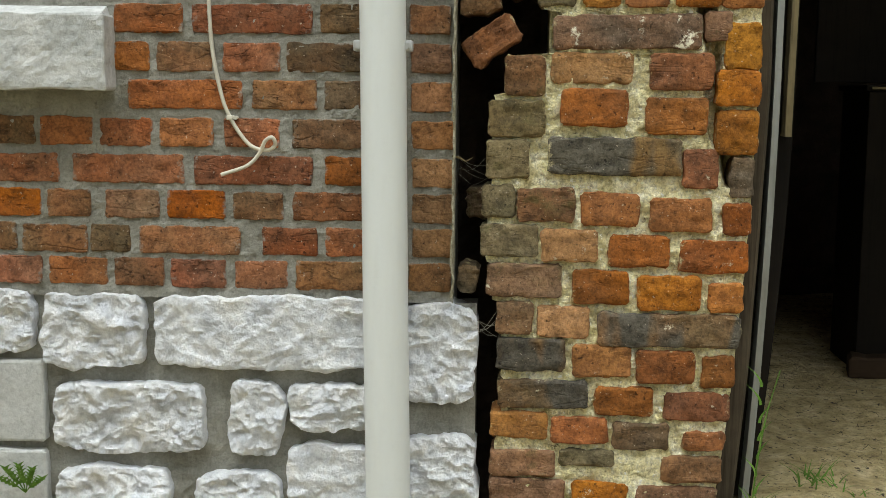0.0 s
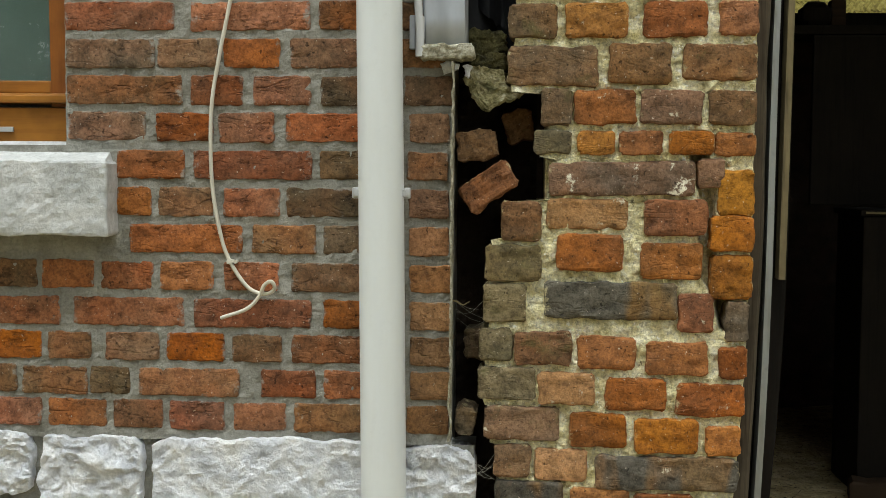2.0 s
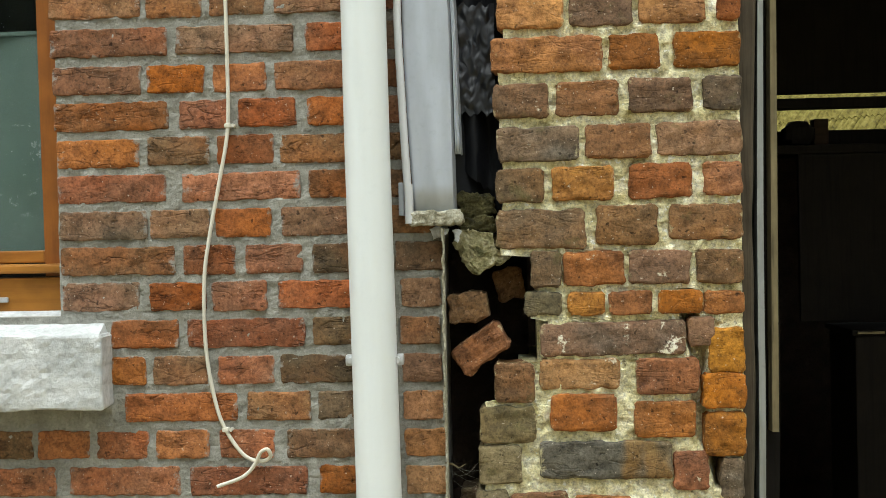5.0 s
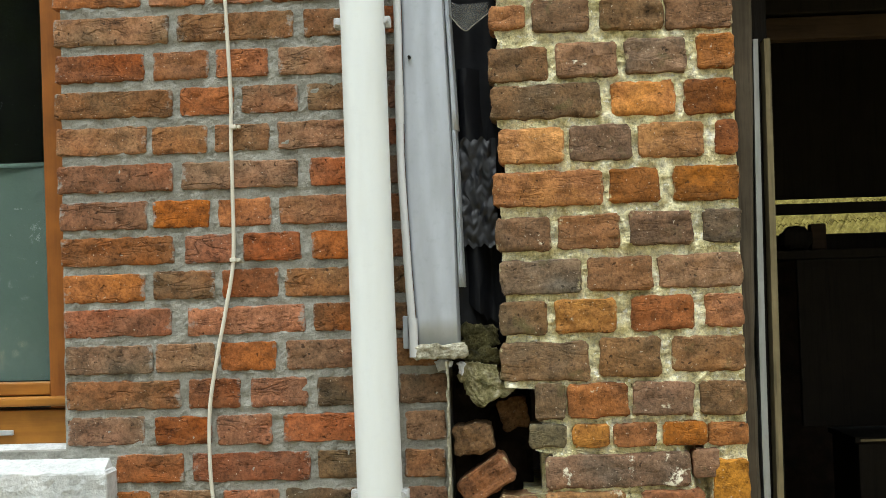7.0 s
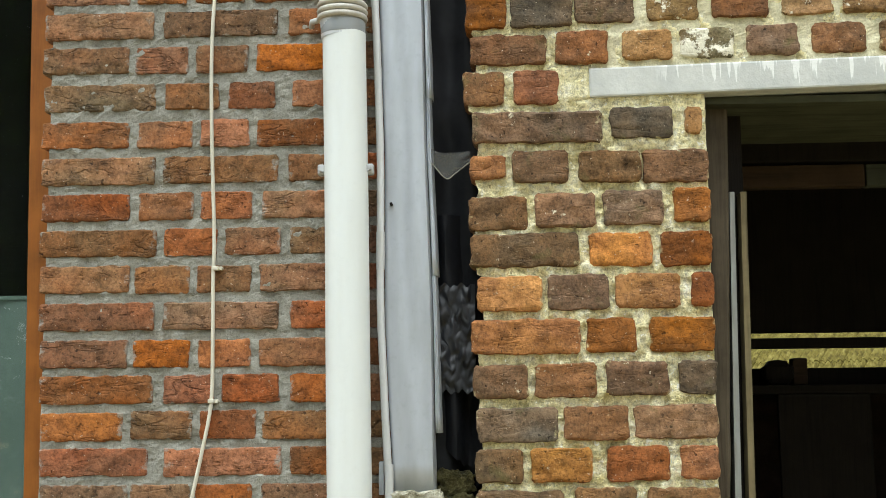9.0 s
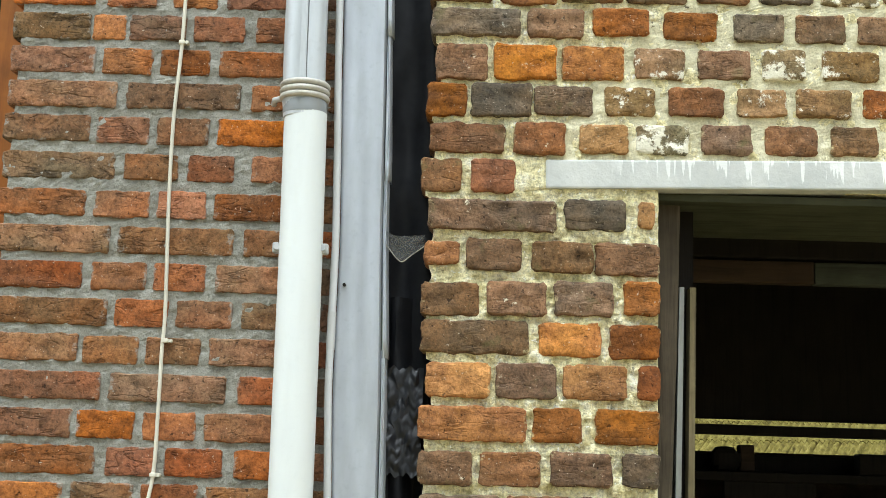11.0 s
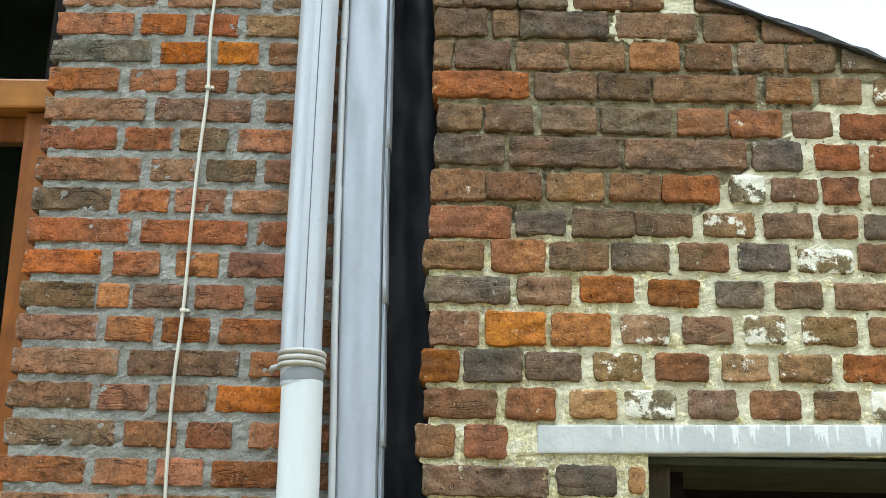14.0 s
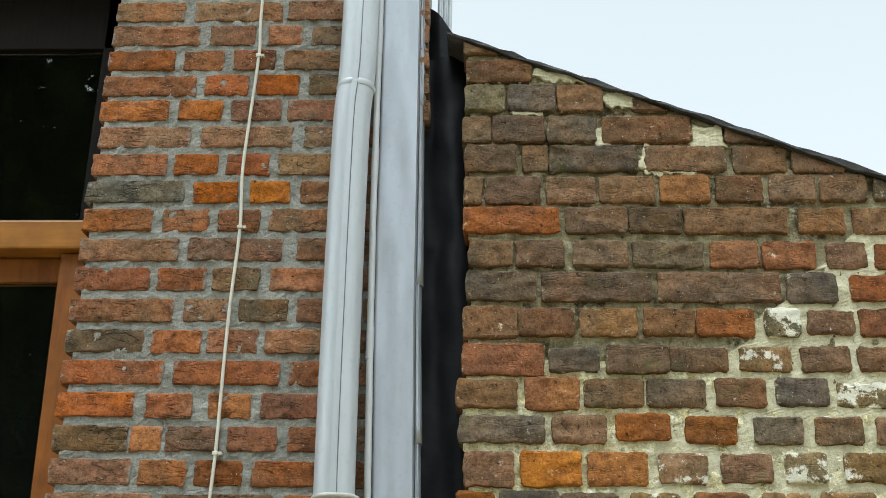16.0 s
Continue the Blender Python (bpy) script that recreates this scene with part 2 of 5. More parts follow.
run = ramp(cn, cl, noise_tex(cn, cl, coords(cn, cl, (1, 0.01, 0.06)), 75, 3, 0.55), [(0.42, 0.0), (0.70, 1.0)])
tall = cn.new("ShaderNodeSeparateXYZ")
cl.new(cn.new("ShaderNodeTexCoord").outputs["Generated"], tall.inputs[0])
reach = cn.new("ShaderNodeMath")
reach.operation = "MULTIPLY_ADD"
cl.new(tall.outputs["Z"], reach.inputs[0])
reach.inputs[1].default_value = 0.62
cl.new(run, reach.inputs[2])
past = ramp(cn, cl, tall.outputs["X"], [(0.055, 0.0), (0.075, 1.0)])
drip = mix(cn, cl, 1.0, ramp(cn, cl, reach.outputs[0], [(0.93, 0.0), (0.99, 0.75)]), past, "MULTIPLY")
stain = ramp(cn, cl, noise_tex(cn, cl, coords(cn, cl), 14, 6, 0.65), [(0.35, (0.45, 0.465, 0.45)), (0.65, (0.57, 0.58, 0.555))])
cl.new(mix(cn, cl, drip, stain, (0.80, 0.81, 0.79)), cb.inputs["Base Color"])
cb.inputs["Roughness"].default_value = 0.7
bump(cn, cl, cb, noise_tex(cn, cl, coords(cn, cl), 90, 5, 0.65), 0.5, 0.002)
sooty_joints = mineral_material("weathered_dark_joints", [(0.24, 0.20, 0.11), (0.46, 0.40, 0.24), (0.68, 0.63, 0.45)], 26, grain=120, depth=0.010, shuffle=False,
                                spots=((0.10, 0.085, 0.045), 16, 0.55), speck=((0.66, 0.62, 0.48), 70, 0.66), relief=1.0)
mossy_felt = mineral_material("mossy_torn_mortar", [(0.10, 0.095, 0.035), (0.36, 0.32, 0.16), (0.62, 0.57, 0.40)], 42, grain=150, depth=0.010, spots=((0.13, 0.12, 0.03), 30, 0.58), relief=1.0)
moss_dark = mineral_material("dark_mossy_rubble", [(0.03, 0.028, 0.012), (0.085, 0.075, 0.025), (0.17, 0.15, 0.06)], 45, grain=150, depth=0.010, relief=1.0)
rubble = mineral_material("mossy_rubble", [(0.12, 0.10, 0.055), (0.27, 0.25, 0.15), (0.45, 0.42, 0.32)], 30, grain=200, depth=0.008)
gravel_mortar = mineral_material("gravelly_mortar", [(0.17, 0.155, 0.10), (0.38, 0.355, 0.26), (0.60, 0.58, 0.48)], 75, grain=160, depth=0.01)
# near-black masonry: the missing light inside is put into the colour
dark_core = mineral_material("dark_shade_toned_masonry", [(0.018, 0.013, 0.010), (0.03, 0.021, 0.015), (0.05, 0.035, 0.025)], 15, shuffle=False)
dirt = mineral_material("dry_trodden_earth", [(0.30, 0.235, 0.11), (0.45, 0.365, 0.19), (0.58, 0.49, 0.29)], 17, grain=60, depth=0.014, shuffle=False,
                        spots=((0.13, 0.10, 0.05), 30, 0.59), speck=((0.05, 0.04, 0.025), 70, 0.62), relief=1.0, contrast=(0.6, 1.25))
pvc = paint_material("white_pvc", (0.70, 0.735, 0.735), 0.42, amount=0.16, dirt=(0.5, 0.5, 0.45))
zinc = paint_material("weathered_zinc", (0.455, 0.485, 0.535), 0.42, metal=0.3, dirt=(0.33, 0.35, 0.36), amount=0.5, dent=0.004, stretch=(30, 30, 7))
zinc_pipe = paint_material("zinc_pipe", (0.56, 0.59, 0.625), 0.36, metal=0.2, dirt=(0.40, 0.42, 0.43), amount=0.5)
seam_dark = paint_material("dull_seam", (0.16, 0.165, 0.17), 0.6)
band_grey = paint_material("grey_rubber_band", (0.27, 0.29, 0.31), 0.4)
ring_beige = paint_material("stained_clamp_ring", (0.50, 0.485, 0.44), 0.5, metal=0.1, dirt=(0.25, 0.2, 0.14), amount=0.7)
clamp_grey = paint_material("grey_bracket", (0.50, 0.51, 0.52), 0.45, metal=0.2)
cable_white = paint_material("dirty_white_cable", (0.66, 0.63, 0.53), 0.5, amount=0.4)
membrane = paint_material("black_plastic_sheet", (0.005, 0.0055, 0.007), 0.6, dirt=(0.014, 0.016, 0.022), amount=0.3, stretch=(14, 14, 5), dent=0.02)
# black plastic made paler and bluish: wrinkle glints as colour
glint_membrane = paint_material("glint_toned_black_plastic", (0.008, 0.009, 0.012), 0.55, dirt=(0.018, 0.021, 0.027), amount=0.5, stretch=(40, 40, 9))
rolled_zinc = paint_material("rolled_zinc_edge", (0.54, 0.55, 0.56), 0.42, metal=0.2, dirt=(0.36, 0.34, 0.29), amount=0.4)
membrane.node_tree.nodes["Principled BSDF"].inputs["Specular IOR Level"].default_value = 0.22
web_white = paint_material("cobweb", (0.22, 0.21, 0.17), 0.8)
dusty_film = paint_material("dusty_film", (0.16, 0.16, 0.15), 0.5)
dusty_film.node_tree.nodes["Principled BSDF"].inputs["Alpha"].default_value = 0.35
old_wood = wood_material("weathered_grey_wood", (0.086, 0.070, 0.048), (0.028, 0.022, 0.015))
# dark wood taken down to near-black so unlit timber looks black by colour
dark_wood = wood_material("dark_shade_toned_wood", (0.011, 0.0085, 0.006), (0.005, 0.004, 0.003))
mossy_board = wood_material("greenish_lintel_board", (0.066, 0.070, 0.046), (0.032, 0.034, 0.024), stretch=(3, 40, 40))
green_wood = wood_material("grey_green_head_rail", (0.055, 0.060, 0.045), (0.03, 0.032, 0.026), stretch=(3, 40, 40))
rusty_wood = wood_material("reddish_head_board", (0.042, 0.027, 0.016), (0.022, 0.015, 0.010), stretch=(3, 40, 40))
galvanised = paint_material("galvanised_steel", (0.30, 0.315, 0.30), 0.5, metal=0.3, dirt=(0.12, 0.10, 0.07), amount=0.8)
strip_wood = wood_material("yellowed_wood_strip", (0.20, 0.165, 0.09), (0.08, 0.065, 0.04))
frame_wood = wood_material("orange_stained_frame", (0.30, 0.105, 0.018), (0.21, 0.066, 0.012), rough=0.4, stretch=(45, 45, 3), depth=0.0008)
frame_wood_flat = wood_material("orange_stained_rail", (0.36, 0.15, 0.022), (0.26, 0.10, 0.016), rough=0.4, stretch=(3, 45, 45), depth=0.0008)
blind_cloth = mineral_material("grey_green_blind", [(0.095, 0.135, 0.115), (0.11, 0.15, 0.13), (0.125, 0.165, 0.145)], 3, grain=300, depth=0.0005)
room_dark = mineral_material("shade_toned_room_plaster", [(0.03, 0.03, 0.03), (0.045, 0.045, 0.042), (0.06, 0.06, 0.055)], 3)
slate = mineral_material("dark_roofing", [(0.05, 0.05, 0.055), (0.08, 0.08, 0.085), (0.12, 0.12, 0.12)], 14)
tile_moss = mineral_material("lichen_covered_roof_tile", [(0.07, 0.055, 0.012), (0.17, 0.14, 0.03), (0.27, 0.23, 0.07)], 16, grain=60, depth=0.006)
grass_green = mineral_material("fresh_grass", [(0.07, 0.14, 0.02), (0.11, 0.22, 0.03), (0.16, 0.28, 0.05)], 20)
leaf_green = mineral_material("tree_leaves", [(0.035, 0.06, 0.015), (0.05, 0.09, 0.02), (0.08, 0.13, 0.03)], 2)
bark = mineral_material("bark", [(0.05, 0.04, 0.03), (0.09, 0.07, 0.05), (0.13, 0.11, 0.08)], 12)
glass = bpy.data.materials.new("window_glass")
glass.use_nodes = True
gb = glass.node_tree.nodes["Principled BSDF"]
gb.inputs["Base Color"].default_value = (0.92, 0.97, 0.95, 1)
gb.inputs["Roughness"].default_value = 0.01
gb.inputs["Transmission Weight"].default_value = 1.0
gb.inputs["IOR"].default_value = 1.5


# ---- building helpers ----
def part(name, data, material, parent=None, label="", smooth=False):
    """Links a bmesh or a (verts, faces) pair as one mesh object under parent."""
    me = bpy.data.meshes.new(name)
    if isinstance(data, bmesh.types.BMesh):
        bmesh.ops.recalc_face_normals(data, faces=data.faces[:])
        data.to_mesh(me)
        data.free()
    else:
        me.from_pydata(*data[:1], [], data[1])
        me.update()
    me.materials.append(material)
    if smooth == "edges":
        me.polygons.foreach_set("use_smooth", [True] * len(me.polygons))
        me.set_sharp_from_angle(angle=radians(34))
    elif smooth:
        me.polygons.foreach_set("use_smooth", [True] * len(me.polygons))
        me.set_sharp_from_angle(angle=radians(60))
    ob = new(name, me)
    ob.parent = parent
    return tagged(ob, label)


def thing(name, label, category, group="", kind=""):
    return tagged(new(name), label, category, group, kind)


def block(bm, x0, x1, y0, y1, z0, z1, bevel=0.0):
    vs = [bm.verts.new((x, y, z)) for x in (x0, x1) for y in (y0, y1) for z in (z0, z1)]
    fs = [bm.faces.new([vs[i] for i in q]) for q in ((0, 1, 3, 2), (4, 6, 7, 5), (0, 4, 5, 1), (2, 3, 7, 6), (0, 2, 6, 4), (1, 5, 7, 3))]
    if bevel:
        bmesh.ops.bevel(bm, geom=list({e for f in fs for e in f.edges}), offset=bevel, segments=2, affect="EDGES", profile=0.6)
    return bm


def blocks(*boxes, bevel=0.0):
    bm = bmesh.new()
    for b in boxes:
        block(bm, *b, bevel=bevel)
    return bm


def tube(points, radius, sides=10, caps=True):
    """A round tube along a line of points."""
    pts = [Vector(p) for p in points]
    verts, faces = [], []
    side = None
    for i, p in enumerate(pts):
        way = (pts[min(i + 1, len(pts) - 1)] - pts[max(i - 1, 0)]).normalized()
        if side is None:
            side = way.orthogonal().normalized()
        side = (side - way * side.dot(way)).normalized()
        up = way.cross(side)
        r = radius[i] if isinstance(radius, (list, tuple)) else radius
        verts += [p + (side * math.cos(a) + up * math.sin(a)) * r for a in (2 * math.pi * k / sides for k in range(sides))]
    for i in range(len(pts) - 1):
        for k in range(sides):
            a, b = i * sides + k, i * sides + (k + 1) % sides
            faces.append((a, b, b + sides, a + sides))
    if caps:
        faces += [tuple(range(sides))[::-1], tuple(range((len(pts) - 1) * sides, len(pts) * sides))]
    return verts, faces


def smooth_line(points, steps=6):
    """Catmull-Rom line through points."""
    p = [Vector(q) for q in points]
    p = [2 * p[0] - p[1]] + p + [2 * p[-1] - p[-2]]
    out = []
    for a, b, c, d in zip(p, p[1:], p[2:], p[3:]):
        for k in range(steps):
            t = k / steps
            out.append(0.5 * (2 * b + (c - a) * t + (2 * a - 5 * b + 4 * c - d) * t * t + (3 * b - a - 3 * c + d) * t ** 3))
    return out + [p[-2]]


def ribbon(stations, y0, y1):
    """A bar of rectangular section along z; stations: (z, x0, x1)."""
    bm = bmesh.new()
    rings = [[bm.verts.new(c) for c in ((x0, y0, z), (x1, y0, z), (x1, y1, z), (x0, y1, z))] for z, x0, x1 in stations]
    for a, b in zip(rings, rings[1:]):
        for k in range(4):
            bm.faces.new((a[k], a[(k + 1) % 4], b[(k + 1) % 4], b[k]))
    bm.faces.new(rings[0][::-1])
    bm.faces.new(rings[-1])
    return bm


def rough_block(w, h, d, edge, wobble, relief, seed, step, freq=30.0, tilt=0.0):
    """A block with worn, rounded front edges, centred on its front face: verts, faces."""
    nx, nz = max(3, int(w / step)), max(3, int(h / step))

    def marks(length, count):
        inner = [-length / 2 + edge + (length - 2 * edge) * i / (count - 2) for i in range(count - 1)]
        return [-length / 2, -length / 2 + 0.3 * edge] + inner + [length / 2 - 0.3 * edge, length / 2]

    us, ws = marks(w, nx), marks(h, nz)
    nx, nz = nx + 2, nz + 2
    shift = Vector((seed * 7.31, seed * 3.17, seed * 5.71))
    verts, faces = [], []

    def jag(x, z):
        k = Vector((x, 0, z)) * freq + shift
        return noise.noise(k) + 0.5 * noise.noise(k * 2.3) + 0.3 * noise.noise(k * 5.3)

    for j, z in enumerate(ws):
        for i, x in enumerate(us):
            ring_x, ring_z = min(i, nx - i), min(j, nz - j)
            dx = dz = 0.0
            if ring_x < 2:
                dx = (1 if i > 1 else -1) * wobble * jag(x if ring_x == 0 else us[0 if i < 2 else nx], z)
            if ring_z < 2:
                dz = (1 if j > 1 else -1) * wobble * jag(x + 3, z if ring_z == 0 else ws[0 if j < 2 else nz])
            y = relief * jag(x + 9, z * 1.6)
            y += edge * (0.9, 0.28, 0)[min(ring_x, ring_z, 2)]
            if ring_x < 2 and ring_z < 2:
                y += edge * 0.35
                pull = edge * (0.55, 0.4, 0.4, 0.25)[ring_x + ring_z if ring_x + ring_z < 2 else 3]
                dx += (-1 if i > 1 else 1) * pull
                dz += (-1 if j > 1 else 1) * pull
            verts.append((x + dx + tilt * z, y, z + dz))
    row = nx + 1
    faces = [(j * row + i, j * row + i + 1, (j + 1) * row + i + 1, (j + 1) * row + i) for j in range(nz) for i in range(nx)]
    ring = [i for i in range(row)] + [j * row + nx for j in range(1, nz + 1)] + [nz * row + i for i in range(nx - 1, -1, -1)] + [j * row for j in range(nz - 1, 0, -1)]
    base = len(verts)
    verts += [(verts[i][0] * 0.97, d, verts[i][2] * 0.97) for i in ring]
    m = len(ring)
    faces += [(ring[k], base + k, base + (k + 1) % m, ring[(k + 1) % m]) for k in range(m)]
    faces.append(tuple(base + k for k in range(m - 1, -1, -1)))
    return verts, faces


def skin(x_left, x_right, z0, z1, y_at, step, relief, freq, seed=0):
    """An uneven mortar face between two edges: verts, faces."""
    nz = max(1, int((z1 - z0) / step))
    widest = max(x_right(z0) - x_left(z0), x_right(z1) - x_left(z1))
    nx = max(1, int(widest / step))
    verts, faces = [], []
    for j in range(nz + 1):
        z = z0 + (z1 - z0) * j / nz
        a, b = x_left(z), x_right(z)
        for i in range(nx + 1):
            x = a + (b - a) * i / nx
            k = Vector((x * freq, seed, z * freq))
            verts.append((x, y_at(x, z) + relief * (noise.noise(k) + 0.6 * noise.noise(k * 2.7)), z))
    row = nx + 1
    return verts, [(j * row + i, j * row + i + 1, (j + 1) * row + i + 1, (j + 1) * row + i) for j in range(nz) for i in range(nx)]


def joined(*pieces):
    verts, faces = [], []
    for v, f in pieces:
        faces += [tuple(i + len(verts) for i in q) for q in f]
        verts += list(v)
    return verts, faces


def box_piece(x0, x1, y0, y1, z0, z1):
    v = [(x, y, z) for x in (x0, x1) for y in (y0, y1) for z in (z0, z1)]
    return v, [(0, 1, 3, 2), (4, 6, 7, 5), (0, 4, 5, 1), (2, 3, 7, 6), (0, 2, 6, 4), (1, 5, 7, 3)]


# ---- brick schedule: colour letter and length in mm, joints between ----
house_bricks, barn_bricks, barn_edge = [], [], []


def house_course(i, x, text):
    z = np.interp(i, (0, 1, 3, 8, 14, 20, 22, 31, 36, 40), (0.428, 0.489, 0.618, 0.960, 1.362, 1.781, 1.929, 2.552, 2.891, 3.153))
    for word in text.split():
        if word.isdigit():
            x += int(word) / 1000
        else:
            w = int(word[1:]) / 1000
            house_bricks.append((x, x + w, z, word[0]))
            x += w


def barn_course(x, z, slope, height, text):
    first = x
    barn_edge.append((z, x))
    for word in text.split():
        if word.lstrip("-").isdigit():
            x += int(word) / 1000
            continue
        body, _, lift = word.partition("@")
        body, _, tall = body.partition("x")
        w, h = int(body[1:]) / 1000, int(tall) / 1000 if tall else height
        barn_bricks.append((x, x + w, z + slope * (x + w / 2 - first) + int(lift or 0) / 1000, h, body[0]))
        x += w


house_course(0, -0.864, "r114 14 r110 14 b95 12 r105 15 r99 15 b184 25 p77")
house_course(1, -0.894, "b98 11 b124 5 d77 17 b188 40 r104 14 r130 29 p76")
house_course(2, -0.880, "o132 12 b82 28 b102 15 o108 15 b92 19 r189 29 p76")
house_course(3, -0.921, "r210 25 r209 18 r219 23 r130 29 p76")
house_course(4, -0.854, "d98 11 r99 13 r98 14 o99 20 r103 23 b189 29 p75")
house_course(5, -0.579, "o212 18 b119 13 d128 29 p73")
house_course(6, -0.603, "o66 13 b104 18 r104 13 d196 28 p73")
house_course(7, -0.602, "r128 16 r219 15 d134 25 b76")
house_course(8, -0.694, "b147 18 r106 12 r102 21 r198 29 p74")
house_course(9, -0.695, "b217 15 r98 17 r106 19 d135 16 d90")
house_course(10, -0.696, "d166 5 b112 11 o104 19 b172 21 b93")
house_course(11, -0.698, "r205 30 r221 16 r111 21 b103")
house_course(12, -0.698, "o156 16 b116 13 r106 13 b151 21 b126")
house_course(13, -0.703, "r217 20 r94 16 r109 19 r122 16 b100")
house_course(14, -0.704, "b168 11 o107 16 o100 16 b138 21 r127")
house_course(15, -0.707, "r221 16 b221 21 r123 16 b101")
house_course(16, -0.709, "b173 11 b105 14 b103 16 b150 21 r128")
house_course(17, -0.711, "b226 15 o101 16 b106 17 b135 16 b91")
house_course(18, -0.709, "r171 16 r106 14 o101 18 b146 22 b129")
house_course(19, -0.711, "b221 16 b221 20 b130 16 r102")
house_course(20, -0.713, "r170 17 r107 16 r93 16 r147 22 b130")
house_course(21, -0.711, "d219 19 b103 20 r90 33 r125 16 b92")
house_course(22, -0.715, "b169 14 r102 15 b101 17 o161 17 b129")
house_course(23, -0.713, "b214 20 d223 21 r133 17 b96")
house_course(24, -0.715, "b169 14 r99 15 r98 17 r163 23 b126")
house_course(25, -0.716, "d155 4 o66 8 b111 15 r101 23 r116 23 b104")
house_course(26, -0.716, "o160 24 r98 32 o90 18 r150 23 b128")
house_course(27, -0.717, "r215 20 o223 20 r115 23 b106")
house_course(28, -0.717, "d167 16 o105 12 r108 14 b158 24 b118")
house_course(29, -0.717, "b222 21 b94 24 d105 18 r117 24 b95")
house_course(30, -0.716, "r163 16 r105 13 d102 22 r151 24 b120")
house_course(31, -0.715, "b218 20 b205 31 b110 24 b109")
house_course(32, -0.715, "r154 21 r103 19 r93 19 b160 25 b122")
house_course(33, -0.717, "k219 19 o100 25 o90 22 b118 25 b99")
house_course(34, -0.712, "r169 15 o99 18 r98 16 b159 25 b112")
house_course(35, -0.706, "b208 24 b207 25 b113 25 b100")
house_course(36, -0.711, "o157 22 o101 19 r116 13 b169 25 b127")
house_course(37, -0.712, "r216 18 r101 19 o97 22 d120 26 b128")
house_course(38, -0.708, "r156 20 r94 20 r98 21 b178 26 b129")
house_course(39, -0.706, "b206 24 b106 29 r79 22 d115 26 b130")
house_course(40, -0.703, "b161 23 b207 13 b172 26 b132")
barn_course(0.090, 0.036, -0.025, 0.046, "b141 10 o104 16 b134")
barn_course(0.089, 0.094, -0.029, 0.049, "b122@-7 6 g103x32@11 83 b92")
barn_course(0.091, 0.162, -0.066, 0.050, "o104 7 r103 8 d104 26 r53x33")
barn_course(0.103, 0.223, -0.063, 0.053, "m165 13 r105 19 r100")
barn_course(0.100, 0.296, -0.073, 0.061, "m125 14 o104 10 r106 13 r42")
barn_course(0.099, 0.361, -0.066, 0.060, "d66 8 p94 16 m228")
barn_course(0.081, 0.432, -0.067, 0.062, "d134 20 r101 16 o112 14 o48x53")
barn_course(0.068, 0.504, -0.068, 0.058, "g104 5 p102 20 r107 18 r95")
barn_course(0.070, 0.573, -0.062, 0.059, "g60 3 b104 10 r104 18 r111 18 r35")
barn_course(0.076, 0.659, -0.066, 0.070, "g78@-10 33 m235x66@10 3 r63 20 k37@-10")
barn_course(0.080, 0.734, -0.052, 0.065, "g100@-12 27 r119@15 30 r108@10 17 o63x79@-13")
barn_course(0.107, 0.806, -0.044, 0.064, "b72x72@-10 10 p141x55@10 32 r110@12 7 o65@-12")
barn_course(0.192, 0.884, -0.072, 0.060, "u258@-3 5 b47x53@20 -12 o59x80@-12")
barn_course(0.164, 0.937, -0.006, 0.042, "g67 10 o67 8 r77 10 r77 4 r45")
barn_course(0.177, 0.998, 0.004, 0.060, "d53x67 5 r109 8 b109 10 b77")
barn_course(0.115, 1.068, 0.029, 0.070, "d160 20 b109 20 b102x63")
barn_course(0.117, 1.149, 0.015, 0.061, "d85 15 o109 29 r111 19 r65")
barn_course(0.120, 1.223, 0.012, 0.061, "k146 12 b116 12 b134")
barn_course(0.115, 1.301, 0.015, 0.061, "d99 14 b111 16 b113 20 k57")
barn_course(0.112, 1.383, 0.006, 0.063, "o198 13 r89 25 r108")
barn_course(0.124, 1.462, 0.010, 0.063, "o118 11 d111 14 o116 20 r35")
barn_course(0.112, 1.543, -0.004, 0.062, "d199 21 o113 17 r86")
barn_course(0.110, 1.611, 0.028, 0.063, "b108 16 b109 15 d111 19 r60")
barn_course(0.114, 1.700, -0.009, 0.059, "o64x45 13 b104 21 b114 3 b114")
barn_course(0.118, 1.770, 0.028, 0.058, "d242 16 k113 24 p32x48")
barn_course(0.102, 1.850, 0.000, 0.064, "b75 20 r84")
barn_course(0.116, 1.922, 0.015, 0.056, "b144 16 r98x64 27 p92 16 w98 25 d94 27 b98 27 d87 22 w65")
barn_course(0.108, 1.997, 0.012, 0.055, "r77x63 7 k117x65 6 d109 24 v96 25 r106 24 v94 19 v104 22 r98")
barn_course(0.122, 2.073, 0.011, 0.059, "b101x70 11 o121x70 11 o118x67 20 v96 25 b101 22 w82 33 v107 25 b77")
barn_course(0.112, 2.154, 0.001, 0.056, "k172 14 b108 17 r109@6 30 r100 33 k94 25 d94 24 b105")
barn_course(0.108, 2.225, 0.011, 0.059, "b123 13 o110x69 8 d121 4 d117 20 b100 20 k103 16 w111x51@-7 11 b95")
barn_course(0.117, 2.297, 0.005, 0.051, "r167x67 9 k103 14 d125x59 2 d117 23 v102 19 b99 15 b75")
barn_course(0.119, 2.377, 0.002, 0.059, "b112x69 2 b114 10 b119 12 b103 4 r117 21 w71 14 b94x52 11 r74")
barn_course(0.125, 2.457, -0.006, 0.065, "k144 12 d227 12 d249 15 k100 28 r91x55")
barn_course(0.129, 2.529, -0.005, 0.059, "d92 6 b103 18 d114 9 k146 15 r99 8 r110 23 b81")
